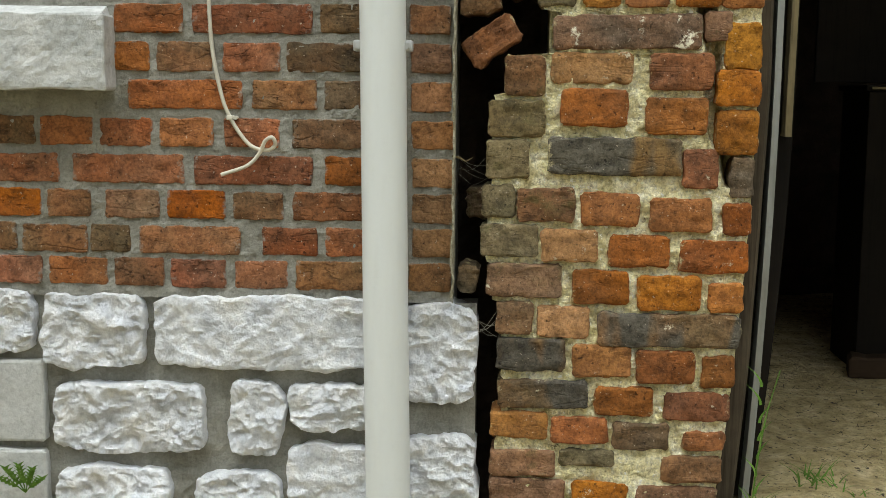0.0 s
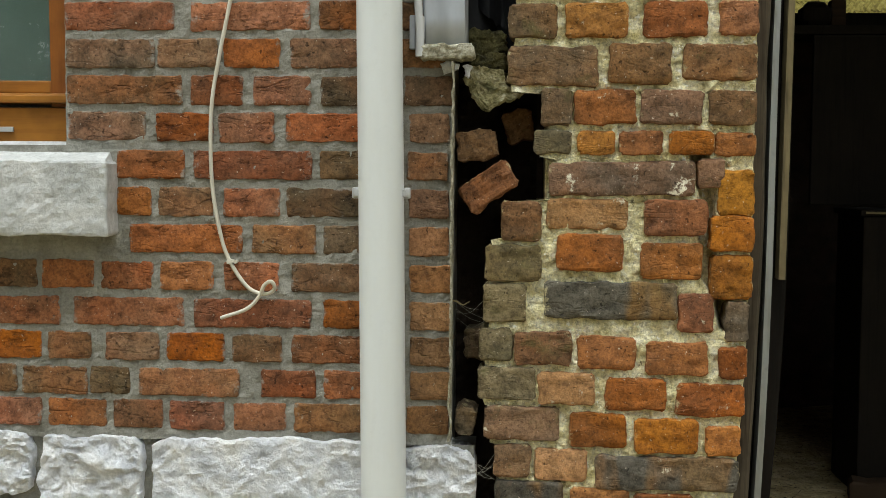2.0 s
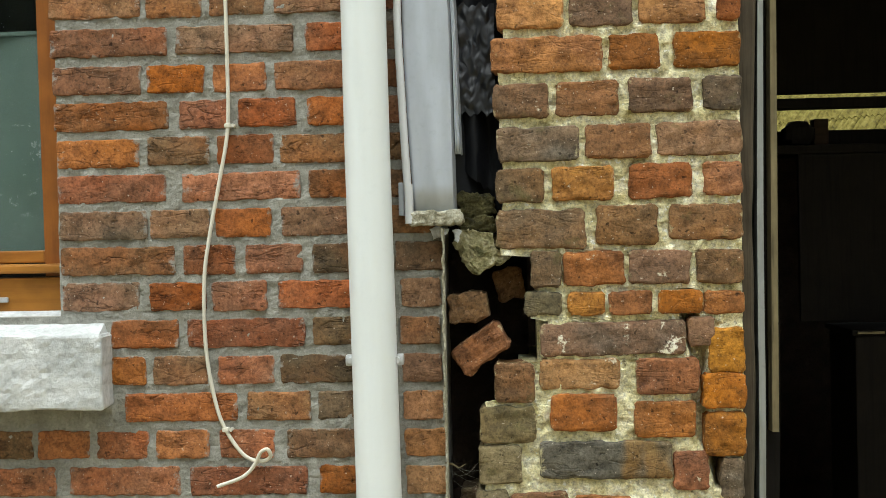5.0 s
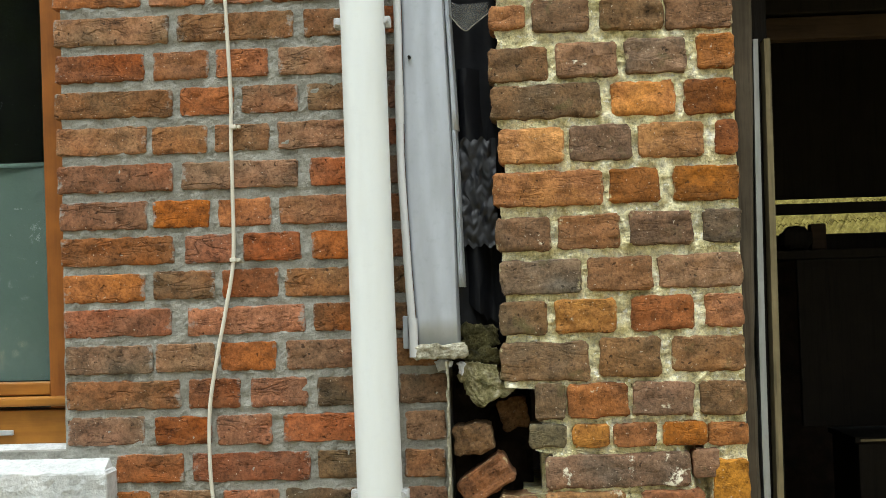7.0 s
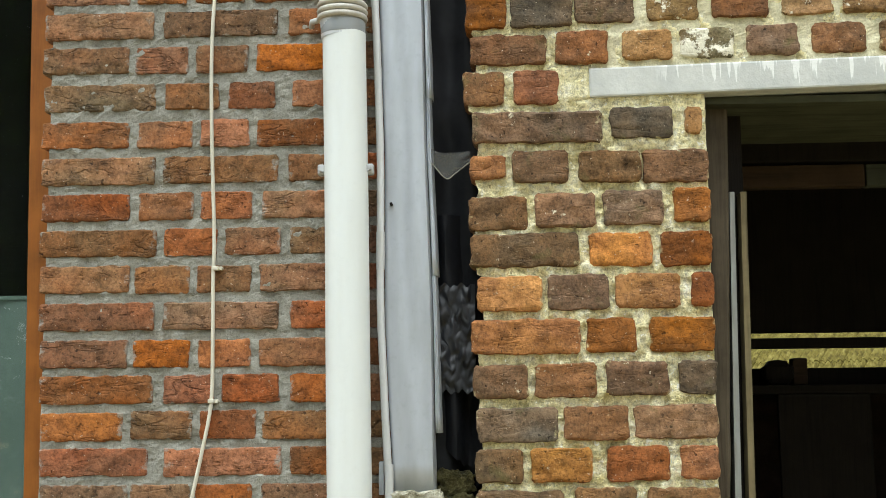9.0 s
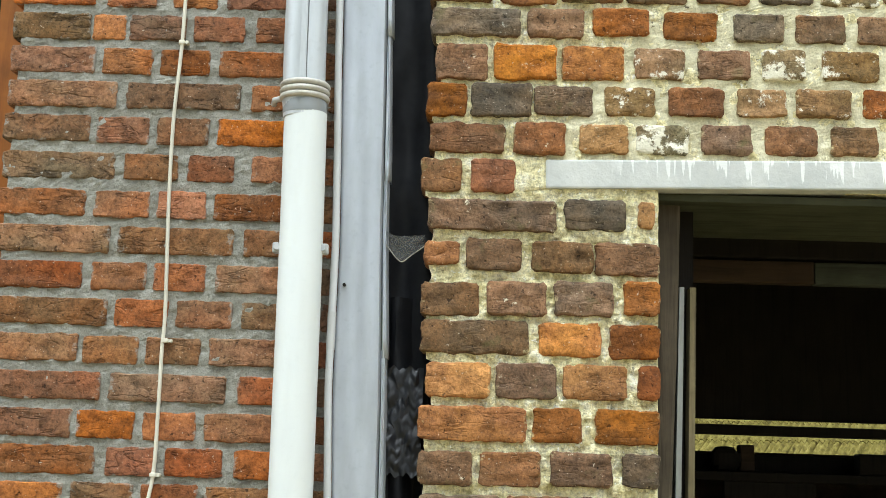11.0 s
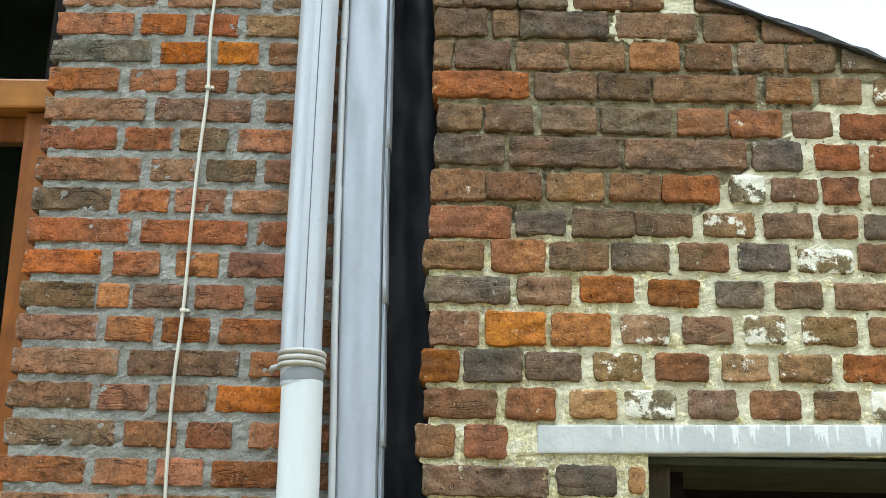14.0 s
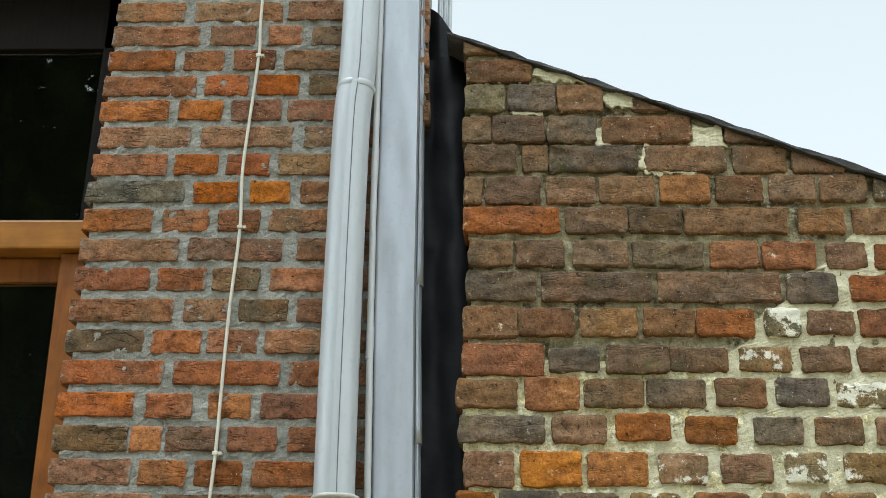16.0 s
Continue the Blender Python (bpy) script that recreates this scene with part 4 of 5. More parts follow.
part("seam", ribbon([(p[2], p[0] - 0.003, p[0] + 0.0085) for p in seam_line], PY - 0.0425, PY - 0.036), zinc_pipe, downpipe, "soldered overlap seam")
part("seam_gap", ribbon([(p[2], p[0] + 0.0090, p[0] + 0.0104) for p in seam_line], PY - 0.0412, PY - 0.034), seam_dark, downpipe, "dark line beside the seam")
part("pipe_joint", tube([(-0.1235, PY, 2.905), (-0.1235, PY, 2.912), (-0.1235, PY, 2.919)], [0.0412, 0.0435, 0.0412], 36), zinc_pipe, downpipe, smooth=True)


def ring(z, x, r, thick):
    return tube([(x + r * math.cos(a), PY + r * math.sin(a), z) for a in (2 * math.pi * k / 28 for k in range(29))], thick, 8)


collar = part("collar", tube([(-0.1215, PY, z) for z in (1.950, 1.953, 1.972, 1.975)], [0.041, 0.0418, 0.0418, 0.041], 36), band_grey, downpipe, "grey rubber collar", smooth=True)
for z in (1.982, 1.994, 2.006):
    part("clamp_ring", ring(z, -0.123, 0.0425, 0.0058), ring_beige, collar, smooth=True)
part("ear", tube([(-0.163, PY + 0.005, 1.985), (-0.182, PY + 0.012, 1.982), (-0.186, PY + 0.03, 1.979)], 0.006, 8), clamp_grey, collar, smooth=True)
for z, x in ((0.843, -0.1048), (1.695, -0.1165)):
    clamp = part("clamp", tube([(x + 0.0425 * math.cos(a), PY + 0.0425 * math.sin(a), z) for a in (math.pi * k / 12 for k in range(-1, 14))], 0.006, 8), clamp_grey, downpipe, "grey pipe bracket", smooth=True)
    for sx in (-1, 1):
        part("ear", blocks((x + sx * 0.0455 - 0.0065, x + sx * 0.0455 + 0.0065, PY - 0.004, PY + 0.018, z - 0.010, z + 0.010), bevel=0.004), clamp_grey, clamp)
        part("screw", tube([(x + sx * 0.0455, PY - 0.009, z), (x + sx * 0.0455, PY - 0.003, z)], 0.0042, 8), clamp_grey, clamp)
    part("wall_plug", tube([(x, PY + 0.045, z), (x, 0.01, z)], 0.005, 8), clamp_grey, clamp)

# ---- zinc flashing, plastic sheet, rubble in the crack ----
flashing = thing("zinc_flashing", "long weathered zinc flashing strip with a rolled edge", "flashing")
fz = [1.105 + 0.05 * i for i in range(46)]
left_x = lambda z: float(np.interp(z, (1.1, 1.24, 1.43, 1.73, 2.0, 2.35, 2.6, 3.2, 3.6), (-0.031, -0.039, -0.047, -0.046, -0.055, -0.064, -0.068, -0.072, -0.074)))
right_x = lambda z: float(np.interp(z, (1.1, 1.28, 1.43, 1.73, 2.0, 2.35, 2.6, 3.2, 3.6), (0.040, 0.038, 0.037, 0.028, 0.024, 0.016, 0.014, 0.008, 0.006)))


def sheet(zs_, a, b, y_front, y_back, wave, seed):
    """A bent sheet: front face and a return to the back along its right edge."""
    cols = 12
    verts = []
    for z in zs_:
        for i in range(cols + 1):
            u = i / cols
            verts.append((a(z) + (b(z) - a(z)) * u, y_front + wave * noise.noise(Vector((u * 3, seed, z * 4))), z))
        verts.append((b(z) + 0.004, (y_front + y_back) / 2, z))
        verts.append((b(z) + 0.002 + 0.004 * noise.noise(Vector((seed, 0, z * 6))), y_back, z))
    row = cols + 3
    return verts, [(j * row + i, j * row + i + 1, (j + 1) * row + i + 1, (j + 1) * row + i) for j in range(len(zs_) - 1) for i in range(row - 1)]


strip = part("strip", sheet(fz, left_x, right_x, -0.030, 0.05, 0.003, 2), zinc, flashing, smooth="edges")
strip.modifiers.new("thick", "SOLIDIFY").thickness = 0.0015
part("rolled_edge", tube([(left_x(z) - 0.0075 + 0.0012 * noise.noise(Vector((1, 2, z * 5))), -0.037, z) for z in fz], 0.0072, 12), rolled_zinc, flashing, smooth=True)
for z in (1.12, 1.545, 2.33, 2.74, 3.05):
    part("sleeve", tube([(left_x(z) - 0.0075, -0.037, z - 0.035), (left_x(z) - 0.0075, -0.037, z + 0.035)], 0.0081, 12), rolled_zinc, flashing, smooth=True)
for k, (z0, z1) in enumerate(((1.21, 1.515), (1.50, 1.88), (1.84, 2.16), (2.13, 2.50), (2.47, 2.95), (2.9, 3.3))):
    za = [z0 + (z1 - z0) * i / 10 for i in range(11)]
    bow = lambda z, a=z0, b=z1: 0.0035 * ((b - z) / (b - a)) ** 1.5
    flap = part("overlap", sheet(za, lambda z: right_x(z) + 0.0045, lambda z: right_x(z) + 0.010 + bow(z), -0.006, 0.03, 0.003, k + 5), zinc, flashing, "overlapping bent sheet edge", smooth="edges")
    flap.modifiers.new("thick", "SOLIDIFY").thickness = 0.0015
part("wall_clip", blocks((-0.060, -0.050, -0.022, 0.0, 1.100, 1.160), bevel=0.002), zinc, flashing)
part("nail", tube([(-0.034, -0.040, 1.632), (-0.034, -0.030, 1.632)], 0.003, 8), dark_wood, flashing, "small dark nail head")

bead = part("mortar_bead", rough_block(0.100, 0.028, 0.06, 0.006, 0.004, 0.004, 5, 0.005, 60), gravel_mortar)
bead.location = (0.008, -0.043, 1.094)
tagged(bead, "gravelly mortar bead under the foot of the flashing", "mortar")

plastic = thing("plastic_sheet", "wrinkled black plastic sheet hanging in the gap between the walls", "plastic sheet")


def sheet_fold(z0, z1, x0, x1, y, seed, hem=None):
    nz, nx = int((z1 - z0) / 0.02), 14
    verts = []
    for j in range(nz + 1):
        for i in range(nx + 1):
            u = i / nx
            low = z0 + hem(u) if hem else z0
            z = low + (z1 - low) * j / nz
            verts.append((x0 + (x1 - x0) * u, y + 0.012 * math.sin(u * 9 + z * 2) + 0.012 * noise.noise(Vector((u * 4, seed, z * 9))), z))
    row = nx + 1
    return verts, [(j * row + i, j * row + i + 1, (j + 1) * row + i + 1, (j + 1) * row + i) for j in range(nz) for i in range(nx)]


ragged = lambda u: 0.035 * abs(math.sin(u * 5)) + 0.012 * noise.noise(Vector((u * 14, 3, 0)))
part("hanging", sheet_fold(1.085, 3.055, 0.005, 0.150, 0.045, 1, ragged), membrane, plastic, smooth=True)
part("lower_tongue", sheet_fold(1.140, 1.62, 0.050, 0.135, 0.040, 8, lambda u: 0.05 * (1 - u) ** 2 + 0.010 * noise.noise(Vector((u * 11, 7, 0)))), membrane, plastic, smooth=True)
def crumple():
    """A bunched, creased lap of the sheet; its glints come from a paler colour."""
    nu, nw = 26, 60
    verts = []
    for j in range(nw + 1):
        w = j / nw
        for i in range(nu + 1):
            u = i / nu
            q = Vector((u * 1.6, 6, w * 2.2))
            crease = abs(noise.noise(q * 1.6)) + 0.5 * abs(noise.noise(q * 4.1))
            side = 0.012 * noise.noise(Vector((3, 1, w * 7)))
            verts.append((0.046 + side + (0.072 - side) * u, 0.024 - 0.020 * crease, 1.285 + 0.20 * w + 0.012 * noise.noise(Vector((u * 7, 2, 0)))))
    row = nu + 1
    return verts, [(j * row + i, j * row + i + 1, (j + 1) * row + i + 1, (j + 1) * row + i) for j in range(nw) for i in range(nu)]


part("crumpled_lap", crumple(), glint_membrane, plastic, "creased lap of the sheet, wrinkle glints in its colour", smooth=True)
top_fold = sheet_fold(2.90, 3.26, -0.004, 0.105, 0.060, 4)
top_fold = ([(x, y, min(z, 3.222 - 1.17 * (x - 0.008))) for x, y, z in top_fold[0]], top_fold[1])
part("top_fold", top_fold, membrane, plastic, smooth=True)
# torn scrap of film, sagging to a point
def film_scrap():
    nu, nw = 20, 7
    verts = []
    for j in range(nw + 1):
        for i in range(nu + 1):
            u = i / nu
            hem = float(np.interp(u, (0, 0.2, 0.38, 0.5, 0.62, 1.0), (1.727, 1.706, 1.688, 1.683, 1.690, 1.716)))
            top = hem + 0.020 + 0.030 * (1 - abs(2 * u - 1))
            w = j / nw
            verts.append((0.030 + 0.083 * u, -0.002 - 0.006 * math.sin(u * math.pi) + 0.004 * noise.noise(Vector((u * 6, 2, w * 4))), top + (hem - top) * w))
    row = nu + 1
    return verts, [(j * row + i, (j + 1) * row + i, (j + 1) * row + i + 1, j * row + i + 1) for j in range(nw) for i in range(nu)]


scrap = thing("film_scrap", "dusty translucent scrap of film hanging to a point", "plastic film")
part("film", film_scrap(), dusty_film, scrap, smooth=True)
part("hem", tube(smooth_line([(0.030, -0.002, 1.727), (0.048, -0.006, 1.704), (0.060, -0.008, 1.689), (0.071, -0.008, 1.683), (0.083, -0.007, 1.692), (0.113, -0.002, 1.716)], 5), 0.0011, 8), web_white, scrap, "thicker pale hem", smooth=True)

# backing of the crack, coloured near-black in place of the shade there
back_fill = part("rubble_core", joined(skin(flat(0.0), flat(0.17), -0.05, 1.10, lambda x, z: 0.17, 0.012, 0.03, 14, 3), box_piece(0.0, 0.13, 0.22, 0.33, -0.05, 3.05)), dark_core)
tagged(back_fill, "broken masonry inside the crack, its shade put in the colour", "rubble", kind="structure")
edge_bead = part("mortar_edge", skin(flat(0.018), flat(0.0212), 0.40, 1.075, lambda x, z: -0.001, 0.006, 0.0004, 60, 5), gravel_mortar)
edge_bead.modifiers.new("thick", "SOLIDIFY").thickness = -0.05
tagged(edge_bead, "thin mortar edge along the house corner", "mortar")


def loose_brick(x, z, w, h, angle, kind, seed, label, y=-0.002, depth=0.09):
    ob = part("loose_brick", rough_block(w, h, depth, 0.007, 0.006, 0.005, seed, 0.007, 45), BARN[kind], smooth=False)
    ob.matrix_basis = Matrix.Translation((x, y, z)) @ pose(0, 0, 0, 0, -angle, 0)
    return tagged(ob, label, "brick", "loose bricks in the crack")


loose_brick(0.061, 0.930, 0.072, 0.055, 8, "b", 61, "broken brown brick wedged in the crack", y=0.012)
loose_brick(0.083, 0.856, 0.105, 0.058, 34, "r", 62, "tilted rough red brick fallen into the crack", y=-0.004)
loose_brick(0.045, 0.425, 0.036, 0.052, -6, "k", 63, "small grey mortar-covered brickbat in the crack", y=0.004)
loose_brick(0.062, 0.56, 0.05, 0.06, 3, "d", 64, "dark brickbat deep in the crack", y=0.07)
loose_brick(0.135, 0.968, 0.055, 0.060, 12, "b", 65, "dark brown brickbat deep in the broken wall", y=0.10)
loose_brick(0.10, 1.04, 0.06, 0.05, -8, "g", 66, "mossy brickbat below the plastic sheet", y=0.03)
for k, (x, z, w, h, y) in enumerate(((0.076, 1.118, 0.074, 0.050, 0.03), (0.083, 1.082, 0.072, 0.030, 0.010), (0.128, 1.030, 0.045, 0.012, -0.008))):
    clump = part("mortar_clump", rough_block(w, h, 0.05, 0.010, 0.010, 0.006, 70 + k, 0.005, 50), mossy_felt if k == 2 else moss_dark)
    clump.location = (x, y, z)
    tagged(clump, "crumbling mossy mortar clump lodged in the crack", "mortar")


def torn_flap():
    """A torn tongue of mossy mortar: uneven hem, curling forward, with thickness."""
    nu, nw = 22, 14
    verts = []
    for j in range(nw + 1):
        w = j / nw
        for i in range(nu + 1):
            u = i / nu
            top = 1.072 - 0.006 * u
            hem = float(np.interp(u, (0, 0.14, 0.42, 0.62, 0.80, 0.9, 1.0), (1.050, 1.020, 0.991, 1.005, 1.014, 1.008, 1.022))) + 0.006 * noise.noise(Vector((u * 19, 2, 0)))
            right = float(np.interp(w, (0, 0.6, 1.0), (0.108, 0.112, 0.134)))
            left = 0.044 + 0.004 * noise.noise(Vector((4, 1, w * 6)))
            k = Vector((u * 4.5, 3, w * 4.5))
            verts.append((left + (right - left) * u, 0.004 - 0.016 * w + 0.006 * noise.noise(k) + 0.004 * noise.noise(k * 2.7), top + (hem - top) * w))
    row = nu + 1
    return verts, [(j * row + i, (j + 1) * row + i, (j + 1) * row + i + 1, j * row + i + 1) for j in range(nw) for i in range(nu)]


flap_verts, flap_faces = torn_flap()
torn = part("torn_mortar", (flap_verts, flap_faces), mossy_felt)
torn.modifiers.new("thick", "SOLIDIFY").thickness = 0.008
tagged(torn, "torn cream and mossy mortar tongue hanging in the crack", "mortar")
for k, (x, z, w, h) in enumerate(((0.012, 1.070, 0.030, 0.018), (0.044, 1.062, 0.010, 0.026))):
    lump = part("plaster_drip", rough_block(w, h, 0.02, 0.004, 0.006, 0.002, 96 + k, 0.004, 60), limestone, bead, "white plaster drip")
    lump.location = (x - 0.008, 0.030, z - 1.094)
patch = part("render_patch", rough_block(0.115, 0.15, 0.03, 0.012, 0.018, 0.003, 81, 0.008, 22), lime_mortar)
patch.location = (0.372, barn_face(0) - 0.002, 0.065)
tagged(patch, "smeared cream mortar patch on the old wall", "mortar")
pads = ((0.305, 1.857, 0.075, 0.070), (0.485, 1.79, 0.12, 0.05))
for k, (x, z, w, h) in enumerate(pads[:1]):
    p = part("render_patch", rough_block(w, h, 0.03, 0.008, 0.008, 0.002, 90 + k, 0.008, 30), lime_mortar)
    p.location = (x, barn_face(z) - 0.001, z)
    tagged(p, "smooth cream mortar beside the lintel end", "mortar")

for k, (x, z, w, h, turn) in enumerate(((0.466, 2.888, 0.085, 0.036, 9), (0.643, 2.800, 0.070, 0.052, 0), (0.325, 2.950, 0.115, 0.020, 10), (0.415, 2.800, 0.035, 0.045, 0),
                                        (0.255, 2.860, 0.075, 0.018, 0), (0.200, 2.945, 0.090, 0.016, 0), (0.150, 2.905, 0.050, 0.014, -12), (0.505, 2.752, 0.018, 0.060, 12), (0.56, 2.716, 0.110, 0.012, 4))):
    p = part("mortar_smear", rough_block(w, h, 0.02, 0.004, 0.014, 0.002, 140 + k, 0.004, 55), repointing, wall_barn, "pale mortar smeared over the bricks")
    p.matrix_basis = Matrix.Translation((x, barn_face(z) - 0.0025, z)) @ pose(0, 0, 0, 0, turn, 0)

# ---- cable with clips ----
cable_points = [(-0.358, 3.9), (-0.360, 3.177), (-0.357, 3.028), (-0.371, 2.75), (-0.366, 2.60), (-0.373, 2.42), (-0.375, 2.29), (-0.376, 2.105), (-0.382, 1.95),
                (-0.380, 1.79), (-0.372, 1.58), (-0.373, 1.50), (-0.372, 1.394), (-0.373, 1.272), (-0.389, 1.179), (-0.410, 1.076), (-0.423, 0.984), (-0.4215, 0.859),
                (-0.406, 0.765), (-0.388, 0.714), (-0.355, 0.668), (-0.323, 0.656), (-0.304, 0.666), (-0.308, 0.680), (-0.322, 0.673), (-0.334, 0.651), (-0.357, 0.628), (-0.404, 0.611)]
cable = thing("cable", "dirty white cable clipped to brick, its end curling loose", "cable")
depths = [-0.010] * 19 + [-0.010, -0.012, -0.014, -0.020, -0.027, -0.022, -0.014, -0.014, -0.018]
part("sheath", tube(smooth_line([(x, y, z) for (x, z), y in zip(cable_points, depths)], 8), 0.0036, 10), cable_white, cable, smooth=True)
for x, z in ((-0.388, 0.714), (-0.373, 1.272), (-0.376, 2.105), (-0.357, 3.028), (-0.366, 2.60), (-0.368, 1.52)):
    clip = part("clip", blocks((x - 0.006, x + 0.006, -0.0155, 0.004, z - 0.004, z + 0.004), bevel=0.002), cable_white, cable, "white cable clip")
    part("nail", tube([(x + 0.010, -0.014, z), (x + 0.010, 0.004, z)], 0.0035, 8), cable_white, clip)

# zinc tubes standing above the verge
vent_tubes = thing("vent_tubes", "bundle of thin grey zinc tubes rising behind the verge", "pipe")
for k in range(3):
    part("tube", tube([(0.050 + k * 0.012, 0.090, 3.02), (0.052 + k * 0.012, 0.090, 3.7)], 0.0056, 10), zinc_pipe, vent_tubes, smooth=True)

# ---- cobwebs, weeds ----
web = thing("cobweb", "torn dusty cobweb stretched across the crack", "cobweb")
rng = random.Random(12)
for k in range(5):
    a = Vector((0.022 + rng.uniform(0, 0.006), -0.004, 0.635 + rng.uniform(-0.02, 0.03)))
    b = Vector((0.078, -0.002 + rng.uniform(0, 0.02), 0.640 + rng.uniform(-0.035, 0.03)))
    m_ = (a + b) / 2 + Vector((0, 0, -rng.uniform(0.004, 0.02)))
    part("thread", tube(smooth_line([a, m_, b], 4), 0.00025, 4), web_white, web)
for k in range(6):
    a = Vector((0.065, -0.012, 0.335 + rng.uniform(-0.01, 0.02)))
    b = Vector((0.100, -0.004, 0.340 + rng.uniform(-0.025, 0.03)))
    part("thread", tube([a, (a + b) / 2 + Vector((0, 0, -0.005)), b], 0.0004, 4), web_white, web)
twig = part("twig", tube([(0.015, -0.008, 0.650), (0.028, -0.012, 0.648), (0.040, -0.012, 0.641), (0.052, -0.010, 0.648)], [0.0018, 0.0024, 0.0014, 0.0008], 6), strip_wood)
tagged(twig, "tiny yellow twig caught in the cobweb", "twig")


def grass_blade(base, height, lean_x, lean_y, width):
    verts, faces = [], []
    for i in range(6):
        u = i / 5
        w = width * (1 - u ** 1.6) + 0.0003
        c = Vector(base) + Vector((lean_x * u * u, lean_y * u * u, height * u))
        verts += [(c.x - w, c.y, c.z), (c.x + w, c.y + w * 0.6, c.z)]
    for i in range(5):
        faces.append((2 * i, 2 * i + 1, 2 * i + 3, 2 * i + 2))
    return verts, faces


def tuft(x, y, count, spread, tall, label):
    blades = []
    for _ in range(count):
        blades.append(grass_blade((x + rng.uniform(-spread, spread), y + rng.uniform(-spread, spread), -0.01), tall * rng.uniform(0.35, 1.0), rng.uniform(-0.05, 0.05), rng.uniform(-0.04, 0.04), 0.0022))
    ob = part("grass_tuft", joined(*blades), grass_green)
    return tagged(ob, label, "grass", "weeds at the wall foot", "stuff")


tuft(0.735, 0.19, 30, 0.045, 0.055, "fresh green grass tuft on the dry earth")
tuft(0.585, 0.02, 9, 0.02, 0.06, "sparse green grass beside the door post")
tuft(0.80, 0.12, 12, 0.04, 0.04, "small green grass tuft on the dry earth")
stalk = thing("weed_stalk", "thin green weed stalk beside the door post", "weed")
part("stem", tube(smooth_line([(0.566, -0.03, 0.0), (0.572, -0.035, 0.10), (0.585, -0.04, 0.20), (0.605, -0.04, 0.28)], 5), [0.0014] * 10 + [0.0009] * 6, 6), grass_green, stalk)
for k in range(7):
    z = 0.05 + 0.033 * k
    part("leaf", grass_blade((0.570 + 0.02 * z, -0.036, z), 0.035, rng.choice((-1, 1)) * 0.025, 0.01, 0.0025), grass_green, stalk)
fern = thing("fern_weed", "small bright green weed growing from the plinth joint", "weed")
for k in range(5):
    a = radians(30 + 30 * k)
    tip = Vector((math.cos(a) * 0.055, -0.03, 0.012 + math.sin(a) * 0.05))
    o = Vector((-0.79, -0.014, 0.0))
    frond = part("stem", tube([o, o + tip * 0.6 + Vector((0, 0, 0.012)), o + tip], 0.0012, 5), grass_green, fern)
    for q in range(6):
        c = o + tip * (0.35 + 0.12 * q)
        part("leaf", joined(grass_blade(c, 0.012, 0.012, 0, 0.004), grass_blade(c, 0.010, -0.012, 0, 0.004)), grass_green, frond)
litter = []
for _ in range(1100):
    x, y = rng.uniform(0.5, 2.2), rng.uniform(-0.1, 2.2)
    a, s_ = rng.uniform(0, math.pi), rng.uniform(0.004, 0.014)
    c, d = math.cos(a) * s_, math.sin(a) * s_
    litter.append(([(x - c, y - d, 0.022), (x + c, y + d, 0.026), (x + c - d * 0.12, y + d + c * 0.12, 0.026), (x - c - d * 0.12, y - d + c * 0.12, 0.022)], [(0, 1, 2, 3)]))
tagged(part("plant_litter", joined(*litter), dark_wood), "dead plant bits scattered on the earth floor", "litter", kind="stuff")


# ---- trees across the yard, mirrored in the panes ----
def tree(x, y, height, seed):
    r = random.Random(seed)
    t = thing("tree", "leafy broad tree standing across the yard", "tree", "trees across the yard")
    pieces = [tube([(x, y, -0.1), (x + 0.05, y, height * 0.3), (x, y + 0.1, height * 0.55)], [0.22, 0.16, 0.10], 10)]
    for _ in range(8):
        a = r.uniform(0, 2 * math.pi)
        z = height * r.uniform(0.3, 0.55)
        pieces.append(tube([(x, y, z), (x + math.cos(a) * 0.8, y + math.sin(a) * 0.8, z + 0.7), (x + math.cos(a) * 1.7, y + math.sin(a) * 1.7, z + 1.6)], [0.07, 0.05, 0.02], 6))
    part("trunk", joined(*pieces), bark, t)
    verts, faces = [], []
    for _ in range(15000):
        a, e, q = r.uniform(0, 2 * math.pi), r.uniform(-1, 1), r.uniform(0.25, 1) ** 0.5
        c = Vector((x + math.cos(a) * math.sqrt(1 - e * e) * q * height * 0.42, y + math.sin(a) * math.sqrt(1 - e * e) * q * height * 0.42, height * 0.6 + e * q * height * 0.42))
        if noise.noise(c * 0.9) < -0.30:
            continue
        u = Vector((r.uniform(-1, 1), r.uniform(-1, 1), r.uniform(-1, 1))).normalized() * 0.17
        w = u.orthogonal().normalized() * 0.10
        n0 = len(verts)
        verts += [c - u, c + w, c + u, c - w]
        faces.append((n0, n0 + 1, n0 + 2, n0 + 3))
    part("crown", (verts, faces), leaf_green, t)


tree(-5.0, -11.0, 12.5, 1)
tree(-9.5, -13.0, 13.0, 3)

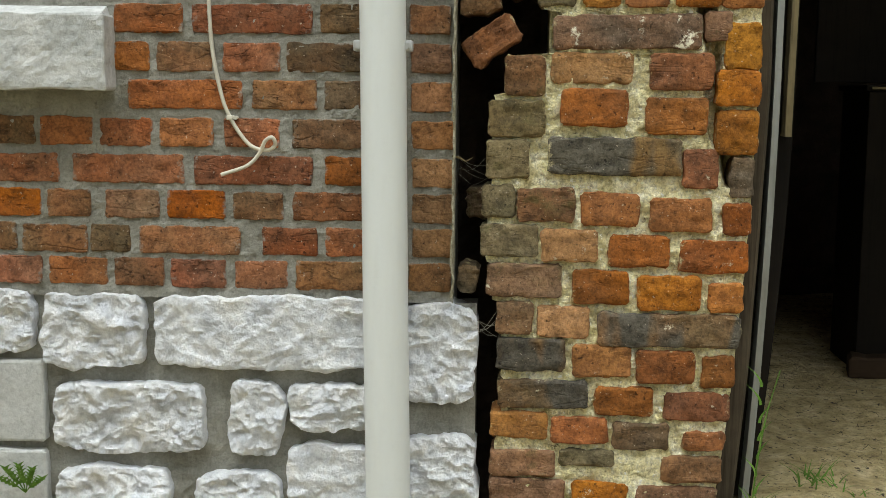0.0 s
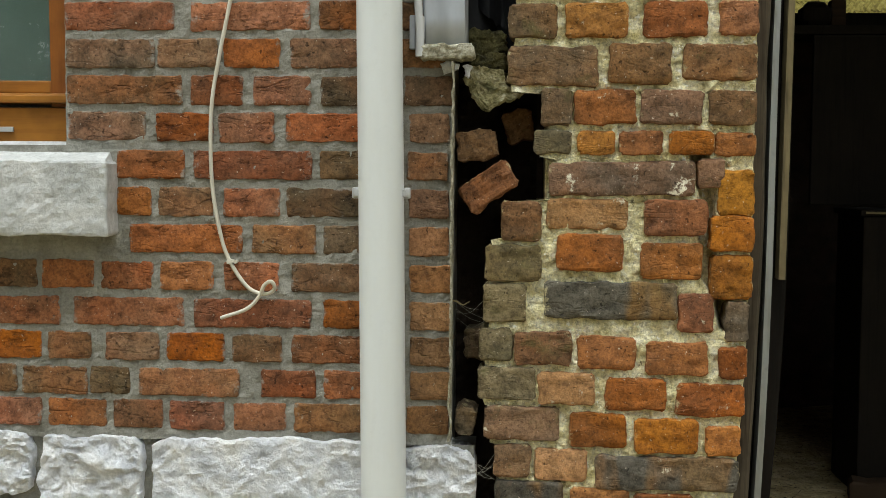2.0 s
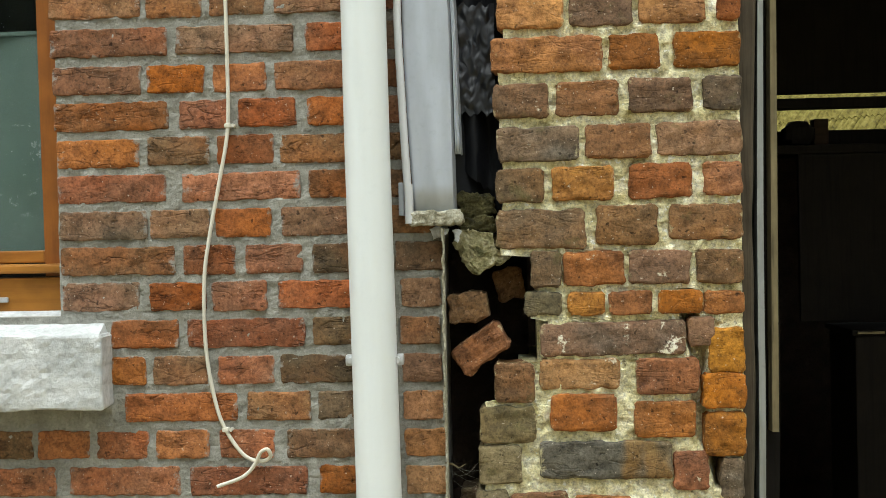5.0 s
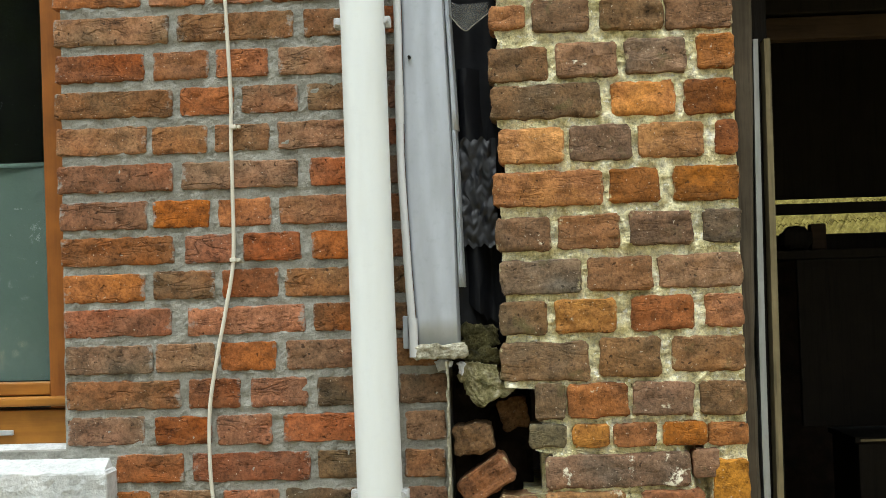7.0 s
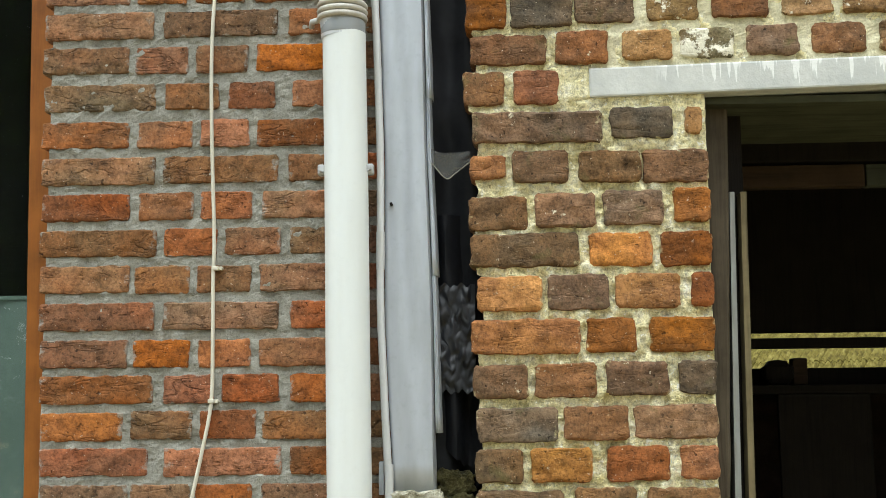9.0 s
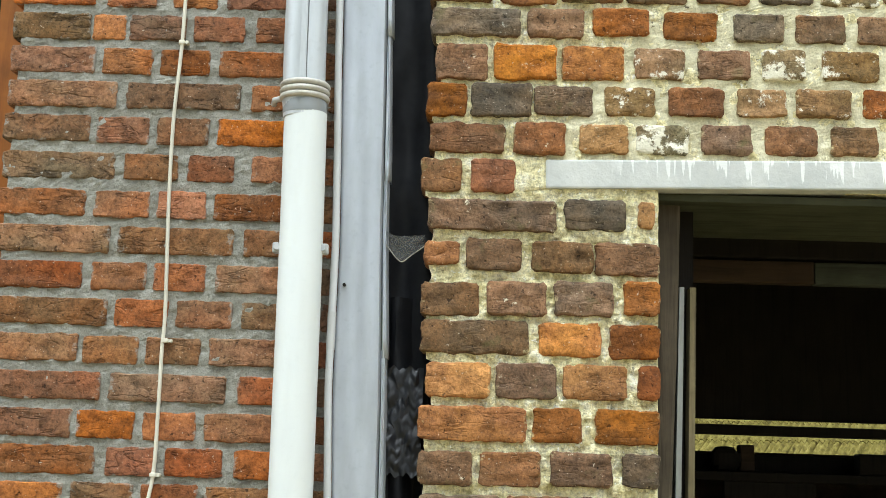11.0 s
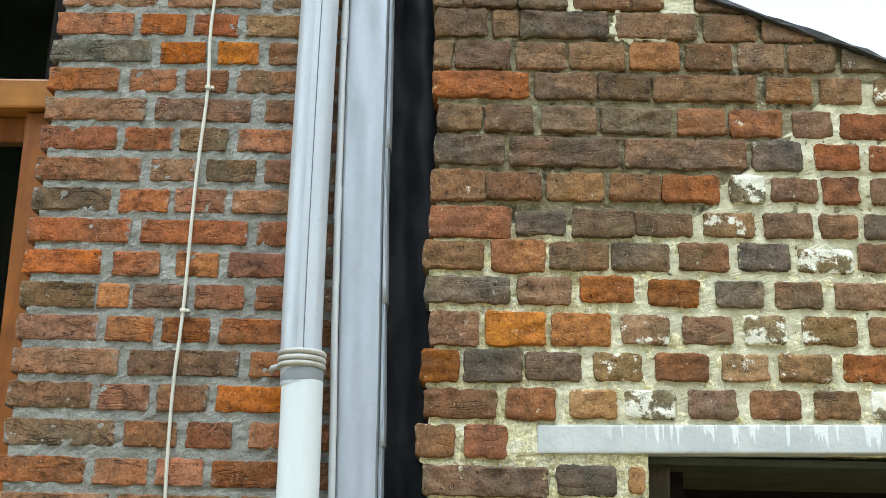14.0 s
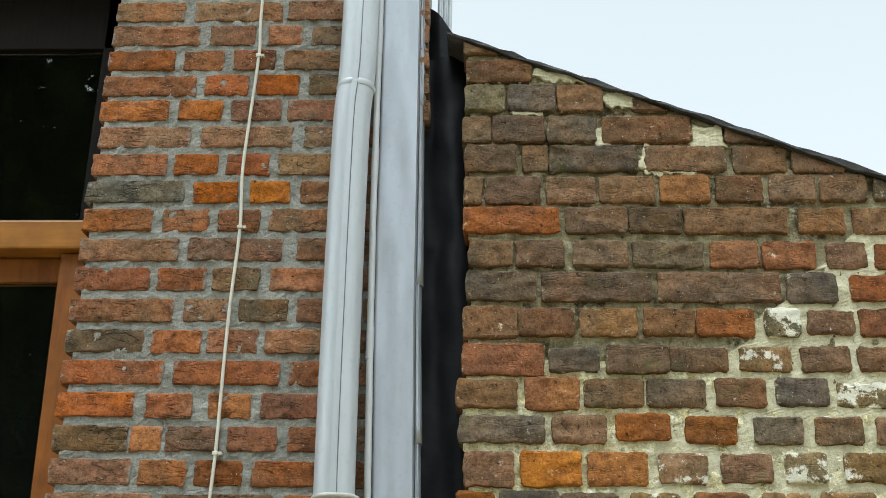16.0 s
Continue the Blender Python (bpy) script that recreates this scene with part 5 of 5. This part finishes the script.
hedge_leaves = ([], [])
r = random.Random(8)
for _ in range(16000):
    c = Vector((r.uniform(-14, 3), -9 + r.uniform(-0.6, 0.6), r.uniform(0, 1) ** 0.8 * 3.2))
    u = Vector((r.uniform(-1, 1), r.uniform(-1, 1), r.uniform(-1, 1))).normalized() * 0.11
    w = u.orthogonal().normalized() * 0.08
    n0 = len(hedge_leaves[0])
    hedge_leaves[0].extend([c - u, c + w, c + u, c - w])
    hedge_leaves[1].append((n0, n0 + 1, n0 + 2, n0 + 3))
tagged(part("hedge", hedge_leaves, leaf_green), "dense dark green hedge across the yard", "hedge", kind="stuff")

# ---- bricks ----
for k, (x0, x1, z, kind) in enumerate(house_bricks):
    h = 0.0525 + 0.003 * noise.noise(Vector((k * 1.7, 0, 0)))
    b = part("brick", rough_block(x1 - x0, h, 0.06, 0.0035, 0.0028, 0.0034, k + 200, 0.0065, 40), HOUSE[kind], wall_house, smooth="edges")
    b.location = ((x0 + x1) / 2, -0.004 + 0.003 * noise.noise(Vector((0, k * 1.3, 0))), z + 0.003 * noise.noise(Vector((k * 1.9, 7, 0))))
    b.rotation_euler = (0, radians(1.1 * noise.noise(Vector((k * 2.3, 1, 0)))), 0)
for k, (x0, x1, z, h, kind) in enumerate(barn_bricks):
    if z < 1.78 and 0 < jamb_x(z) - x1 < 0.045:
        x1 = jamb_x(z) + 0.002
    grow, rise = (0.002, 0.002) if z > 2.25 else (0.001, 0.001)
    x0, x1, h = x0 - grow / 2, x1 + grow / 2, h + rise
    mid = (x0 + x1) / 2
    verts, faces = rough_block(x1 - x0, h, 0.09, 0.0058, 0.0034, 0.0040, k + 900, 0.0062, 34)
    if z + h / 2 > eave(x1) - 0.02:
        if z - h / 2 > eave(x0 + 0.03) - 0.01:
            continue
        verts = [(x, y, min(w, eave(mid + x) - 0.004 - z)) for x, y, w in verts]
    b = part("brick", (verts, faces), BARN[kind], wall_barn, smooth="edges")
    b.location = ((x0 + x1) / 2, barn_face(z) - 0.0055 + 0.006 * noise.noise(Vector((0, k * 1.3, 5))), z)
    b.rotation_euler = (0, radians((1.6 if z < 2.7 else 0.5) * noise.noise(Vector((k * 2.1, 3, 0)))), 0)
